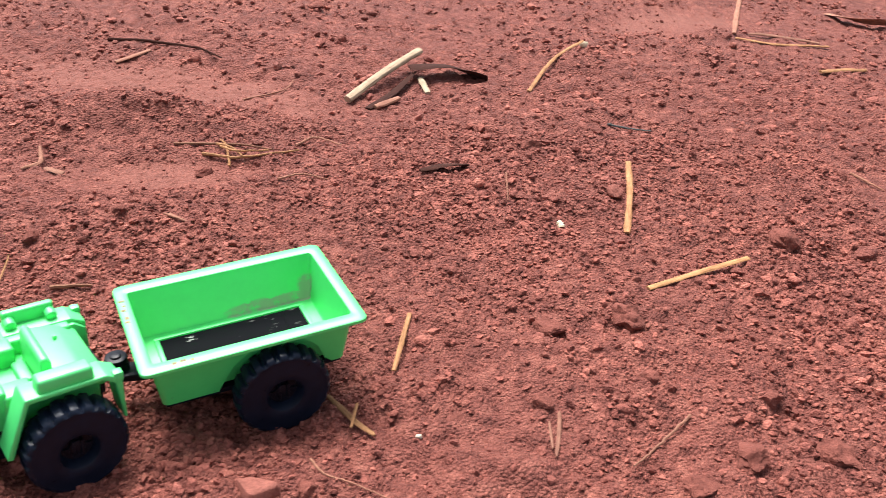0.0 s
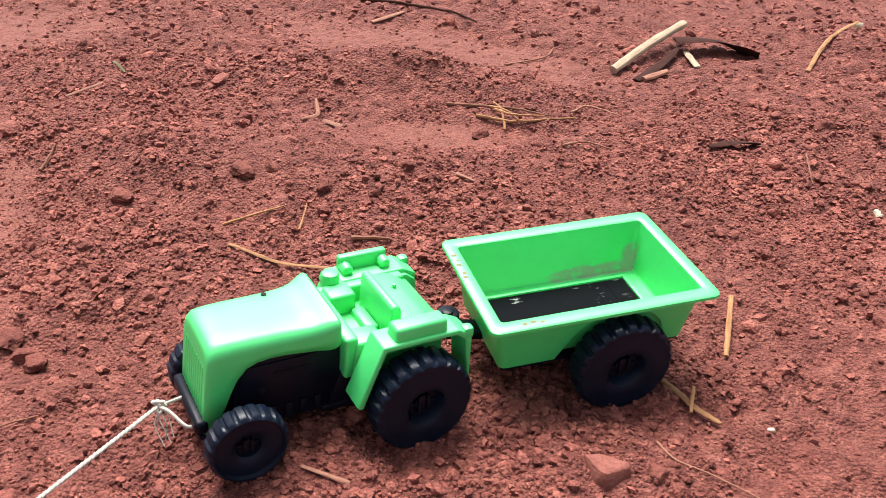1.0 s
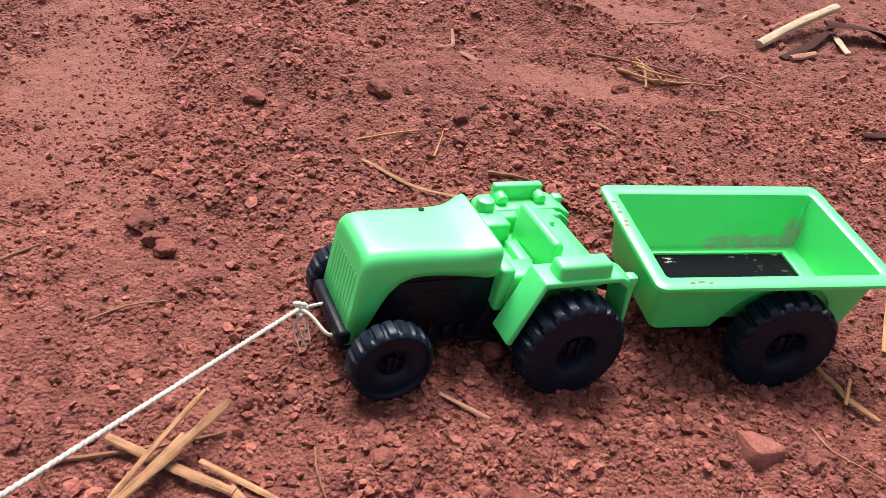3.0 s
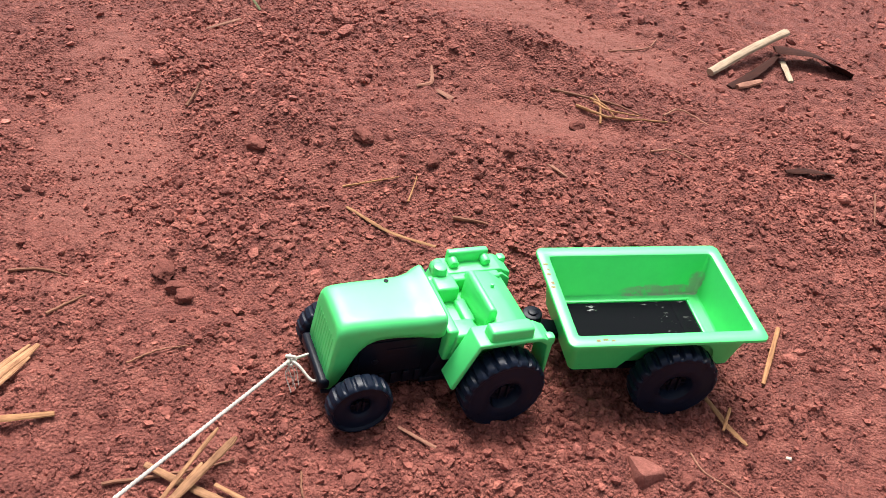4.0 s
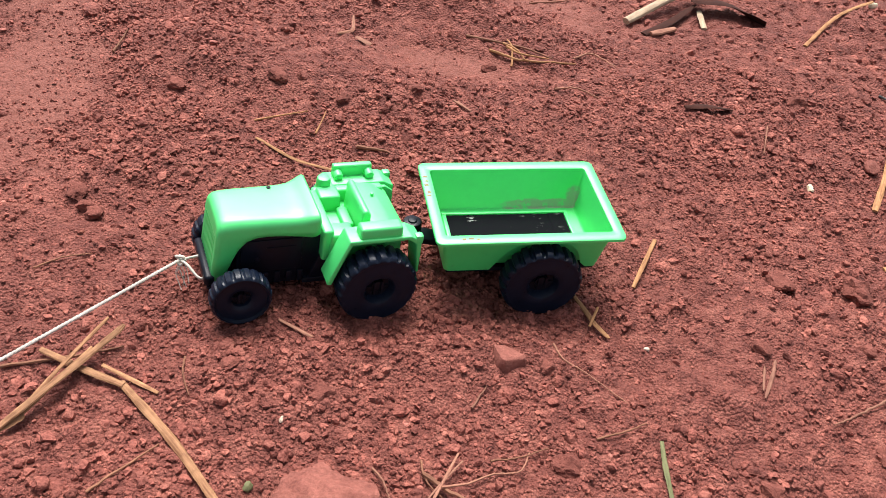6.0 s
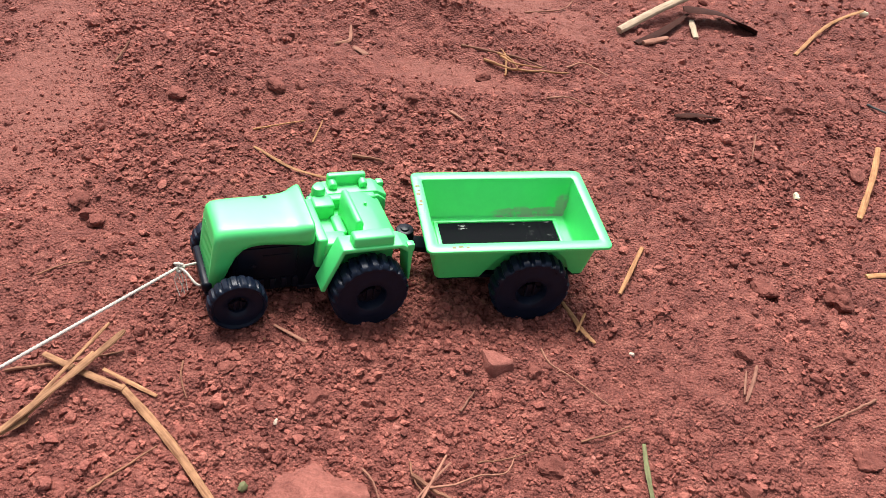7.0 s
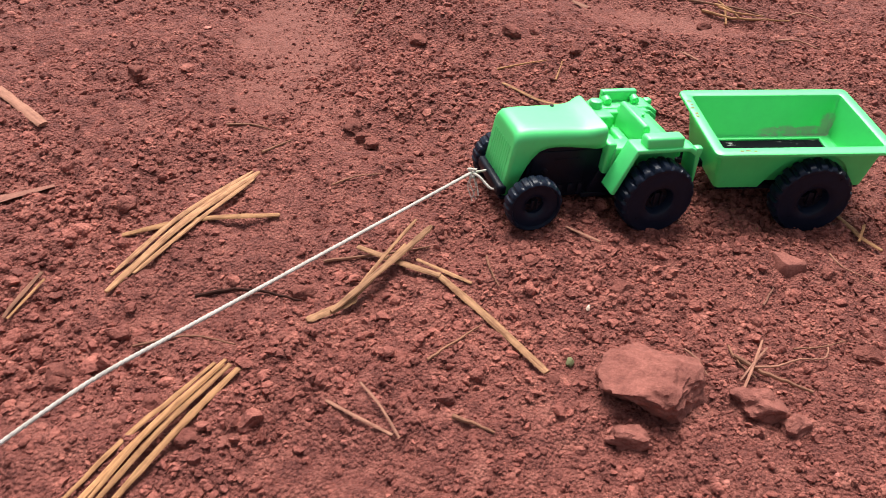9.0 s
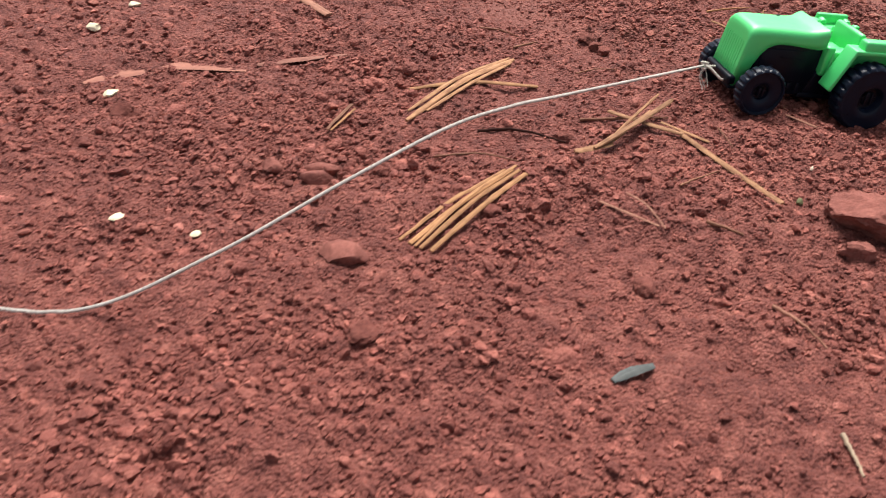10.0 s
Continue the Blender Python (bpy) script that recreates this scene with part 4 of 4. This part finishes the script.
for x, y, s, m, label, seed in ((-0.132, 0.156, 0.0018, PEBBLE, "tiny white pebble on red soil", 51), (-0.131, 0.125, 0.0026, GRASS, "tiny dull green bud on red soil", 52),
                                (0.0006, 0.257, 0.0017, PEBBLE, "tiny pale pebble on red soil", 53), (-0.246, 0.283, 0.0042, ROCK, "small reddish stone on red soil", 54),
                                (-0.021, 0.398, 0.0032, ROCK, "small reddish stone on red soil", 55), (0.114, 0.470, 0.007, ROCK, "reddish stone on red soil", 56),
                                (-0.287, 0.248, 0.0065, CLOD, "dark red clod of soil", 57), (-0.271, 0.239, 0.006, CLOD, "dark red clod of soil", 58),
                                (0.068, 0.530, 0.008, CLOD, "dark red clod of soil", 59), (0.132, 0.251, 0.010, CLOD, "flat dark red clod of soil", 60),
                                (0.202, 0.424, 0.011, CLOD, "flat dark red clod of soil", 61), (-0.425, 0.246, 0.009, CLOD, "dark red clod of soil", 62),
                                (0.098, 0.345, 0.008, CLOD, "dark red clod of soil", 63), (0.150, 0.288, 0.007, CLOD, "dark red clod of soil", 64),
                                (-0.165, 0.415, 0.006, CLOD, "dark red clod of soil", 65), (-0.20, 0.385, 0.006, CLOD, "dark red clod of soil", 66)):
    if m is CLOD:
        stone("clod", x, y, (s, s * 0.8), seed * 37, m, label, seed, 0.55, 0.38, 7, 0.13, "clod", 4)
    else:
        stone("stone", x, y, (s, s * 0.8), seed * 37, m, label, seed, 0.6, 0.25, 9, 0.08, detail=3)
tagged(thread("dry_grass", [(-0.238, 0.345), (-0.224, 0.351, 0.001), (-0.212, 0.361)], 0.0007, STRAW, "thin dry grass stem on red soil", "grass"), group="dry grass")
tagged(thread("dry_grass", [(-0.202, 0.349), (-0.204, 0.368, 0.002)], 0.0006, STRAW, "thin dry grass stem on red soil", "grass"), group="dry grass")
tagged(strip("grass_blade", [(0.013, 0.203, 0.002), (0.016, 0.192, 0.002), (0.021, 0.176)], 0.0022, GRASS, "dull green grass blade on red soil", "grass", thick=0.0008), group="grass blades")

# stones and crossed twigs near the walk
stone("large_stone", -0.0990, 0.1220, (0.0215, 0.0185), -43, ROCK, "large rough red stone half sunk in soil", 75, 0.52, 0.25, 9, 0.10, detail=5, faces=(0.6, 0.9))
stone("stone", -0.060, 0.1305, (0.0115, 0.009), 10, ROCK, "rough red stone beside crossed twigs", 72, 0.5, 0.3, 6, 0.16, detail=4)
stone("stone", -0.100, 0.0965, (0.0085, 0.006), 15, ROCK, "small flat red stone", 73, 0.5, 0.3, 6, 0.16, detail=4)
stone("stone", -0.046, 0.127, (0.006, 0.005), 15, ROCK, "small red stone beside a larger one", 74, 0.6, 0.3, 5, 0.16, detail=4)
straw([(-0.0625, 0.167, 0.003), (-0.064, 0.152, 0.003), (-0.066, 0.137)], 0.0012, PINKISH, label="dry brown straw crossing a twig")
straw([(-0.060, 0.165, 0.002), (-0.064, 0.152, 0.003), (-0.068, 0.140)], 0.0010, PINKISH, label="dry brown straw crossing a twig")
twig([(-0.072, 0.152), (-0.058, 0.149, 0.002), (-0.041, 0.1465)], 0.0014)
twig([(-0.064, 0.149, 0.002), (-0.055, 0.156, 0.002), (-0.047, 0.164, 0.001), (-0.038, 0.169, 0.002), (-0.0365, 0.181, 0.001)], 0.0007, PINKISH, "thin crooked stem on red soil")
for dx, w, a, b in ((0.0, 0.0042, 0.083, 0.186), (-0.0045, 0.0028, 0.092, 0.184), (0.0042, 0.0024, 0.096, 0.178)):
    straw([(-0.317 + dx, a), (-0.312 + dx, 0.135, 0.0015), (-0.307 + dx * 0.5, b, 0.001)], w, HUSK, "long tan straw in a loose bundle", frayed=True)
straw([(-0.337, 0.119), (-0.308, 0.138), (-0.279, 0.158)], 0.0034, label="straight tan straw under a loose bundle")
for dx, w, lift in ((0.0, 0.003, 0.001), (0.005, 0.0026, 0.002), (0.010, 0.003, 0.001), (-0.005, 0.0022, 0.0), (0.0025, 0.002, 0.004)):
    straw([(-0.262 + dx, -0.004), (-0.256 + dx * 0.9, 0.030, lift), (-0.250 + dx * 0.7, 0.066, lift)], w, label="golden straw in a tied-looking bundle")
straw([(-0.207, 0.067), (-0.193, 0.064, 0.001), (-0.178, 0.0615)], 0.0016, PINKISH, "short dusty straw on red soil")
straw([(-0.199, 0.079), (-0.187, 0.070, 0.002), (-0.175, 0.061, 0.001)], 0.0011, PINKISH, "short dusty straw on red soil")
twig([(-0.284, 0.098), (-0.265, 0.109, 0.001), (-0.243, 0.113)], 0.0012, BARK, "dark thin twig on red soil")
twig([(-0.290, 0.064), (-0.272, 0.076), (-0.252, 0.078)], 0.0008)
strip("wood_chip", [(-0.480, 0.197), (-0.431, 0.177)], 0.0062, PINKISH, "flat dusty strip of wood on red soil", "wood chip", thick=0.002, taper=0.95)
strip("dry_leaf", [(-0.424, 0.098), (-0.408, 0.117, 0.002), (-0.391, 0.138, 0.001)], 0.008, DUSTLEAF, "dusty grey-pink dry leaf on red soil", "leaf", thick=0.0009, taper=0.12, curl=0.3, sunk=0.0012)
strip("dry_leaf", [(-0.484, 0.028), (-0.459, 0.067), (-0.424, 0.089)], 0.015, DUSTLEAF, "long dusty dry leaf partly sunk in red soil", "leaf", thick=0.0009, taper=0.05, curl=0.25, sunk=0.0016)
straw([(-0.346, 0.056), (-0.350, 0.083)], 0.0022, TWIG, "short dark straw on red soil")
straw([(-0.344, 0.056, 0.001), (-0.346, 0.080, 0.001)], 0.0014, STRAW)
for x, y, s, seed in ((-0.534, 0.082, 0.0055, 81), (-0.544, 0.124, 0.0045, 82), (-0.458, 0.023, 0.0045, 83), (-0.372, -0.056, 0.0032, 84), (-0.335, -0.049, 0.0030, 85)):
    tagged(stone("cream_chip", x, y, (s, s * 0.75), seed * 31, CREAM, "cream-coloured chip on red soil", seed, 0.4, 0.2, 10, 0.1, detail=3, category="chip"), group="cream chips")
stone("clod", -0.435, 0.010, (0.009, 0.006), 15, CLOD, "dark red clod of soil", 86, 0.55, 0.35, 7, 0.13, "clod", 4)
stone("stone", -0.343, 0.010, (0.0055, 0.005), 15, ROCK, "reddish stone on red soil", 87, 0.6, 0.25)
stone("stone", -0.319, 0.011, (0.008, 0.005), 15, ROCK, "flat reddish stone on red soil", 88, 0.5, 0.25)
strip("leaf_scrap", [(-0.162, -0.035), (-0.158, -0.028, 0.001), (-0.152, -0.022)], 0.0045, GREYLEAF, "dark grey leaf scrap on red soil", "leaf", thick=0.001, taper=0.4)
twig([(-0.124, 0.039), (-0.112, 0.032), (-0.101, 0.027)], 0.0010, PINKISH, "thin dusty twig on red soil")
twig([(-0.089, -0.016), (-0.084, -0.022), (-0.080, -0.031)], 0.0011, PALE, "thin pale twig on red soil")

# thin roots and scattered lumps
twig([(-0.083, 0.510), (-0.073, 0.528, 0.001), (-0.054, 0.511)], 0.0010, PINKISH, "thin dusty curved twig on red soil")
twig([(-0.132, 0.588), (-0.107, 0.608, 0.001), (-0.101, 0.626)], 0.0009, PINKISH, "thin dusty bent twig on red soil")
twig([(-0.347, 0.374), (-0.350, 0.395)], 0.0011)
twig([(-0.346, 0.218), (-0.335, 0.226), (-0.324, 0.229)], 0.0009)
twig([(-0.315, 0.202), (-0.307, 0.219)], 0.0010)
straw([(-0.386, 0.467), (-0.371, 0.486)], 0.0026, PINKISH, "dusty pinkish straw on red soil")
tagged(strip("grass_blade", [(-0.382, 0.518), (-0.375, 0.511, 0.003), (-0.366, 0.505)], 0.0022, GRASS, "dull green grass blade on red soil", "grass", thick=0.0008), group="grass blades")
twig([(-0.176, 0.346), (-0.158, 0.349)], 0.0016)
twig([(-0.140, 0.415), (-0.127, 0.408)], 0.0010, PINKISH, "thin dusty stem on red soil")
twig([(-0.270, 0.192), (-0.262, 0.202, 0.001), (-0.252, 0.210)], 0.0006)
twig([(-0.162, 0.079), (-0.146, 0.078)], 0.0012)
twig([(-0.050, 0.170), (-0.040, 0.176, 0.001), (-0.030, 0.186)], 0.0006)
twig([(-0.012, 0.196), (0.000, 0.205, 0.001), (0.006, 0.212)], 0.0007)
twig([(-0.075, 0.158), (-0.070, 0.150), (-0.062, 0.146)], 0.0006)
for x, y, size, seed in ((-0.243, 0.385, 0.007, 91), (-0.296, 0.360, 0.007, 92), (-0.276, 0.242, 0.006, 93), (-0.134, 0.476, 0.006, 94), (0.101, 0.340, 0.008, 95), (0.060, 0.333, 0.008, 96),
                         (0.108, 0.234, 0.007, 97), (-0.122, 0.173, 0.0055, 98), (-0.162, 0.171, 0.0045, 99), (-0.040, 0.228, 0.0045, 100), (0.051, 0.276, 0.0055, 101), (0.099, 0.294, 0.005, 102),
                         (0.016, 0.268, 0.0045, 103), (-0.246, 0.118, 0.006, 104), (-0.305, 0.040, 0.006, 105), (-0.265, 0.043, 0.005, 106), (-0.244, 0.033, 0.006, 107), (-0.303, 0.036, 0.005, 108),
                         (-0.134, 0.112, 0.0035, 109), (0.168, 0.255, 0.009, 110), (0.06, 0.20, 0.006, 111), (-0.02, 0.18, 0.007, 112), (0.03, 0.165, 0.008, 113), (-0.245, -0.063, 0.007, 114), (-0.17, 0.02, 0.006, 115)):
    stone("clod", x, y, (size, size * 0.8), seed * 37, CLOD, "crumbly red clod of soil", seed, 0.55, 0.36, 7, 0.13, "clod", 4)
stone("stone", -0.280, -0.029, (0.012, 0.008), 20, ROCK, "flat dusty red stone", 121, 0.35, 0.3, 6, 0.08)
stone("stone", -0.323, 0.020, (0.009, 0.004), 30, ROCK, "flat dusty red stone", 122, 0.35, 0.25, 6, 0.06)

# ---- loose soil, strewn clear of what lies on it ----
build_crumbs("soil_crumbs", 80000, (-0.48, 0.27, -0.05, 0.56), 0.00084, 0.52, 0.0030, 3, "loose red soil crumbs strewn over the ground")
build_crumbs("near_soil_crumbs", 13500, (-0.50, 0.04, -0.19, -0.05), 0.00092, 0.5, 0.0030, 6, "loose red soil crumbs strewn over the ground")
build_crumbs("side_soil_crumbs", 6000, (-0.80, -0.48, -0.10, 0.56), 0.0014, 0.5, 0.0035, 7, "loose red soil crumbs strewn over the ground")
build_crumbs("far_soil_crumbs", 9000, (-0.62, 0.50, 0.56, 0.98), 0.0015, 0.45, 0.004, 4, "loose red soil crumbs farther over the ground")
build_crumbs("small_clods", 2000, (-0.50, 0.42, -0.18, 0.85), 0.0024, 0.38, 0.0060, 5, "small red soil clods lying on the ground", True)
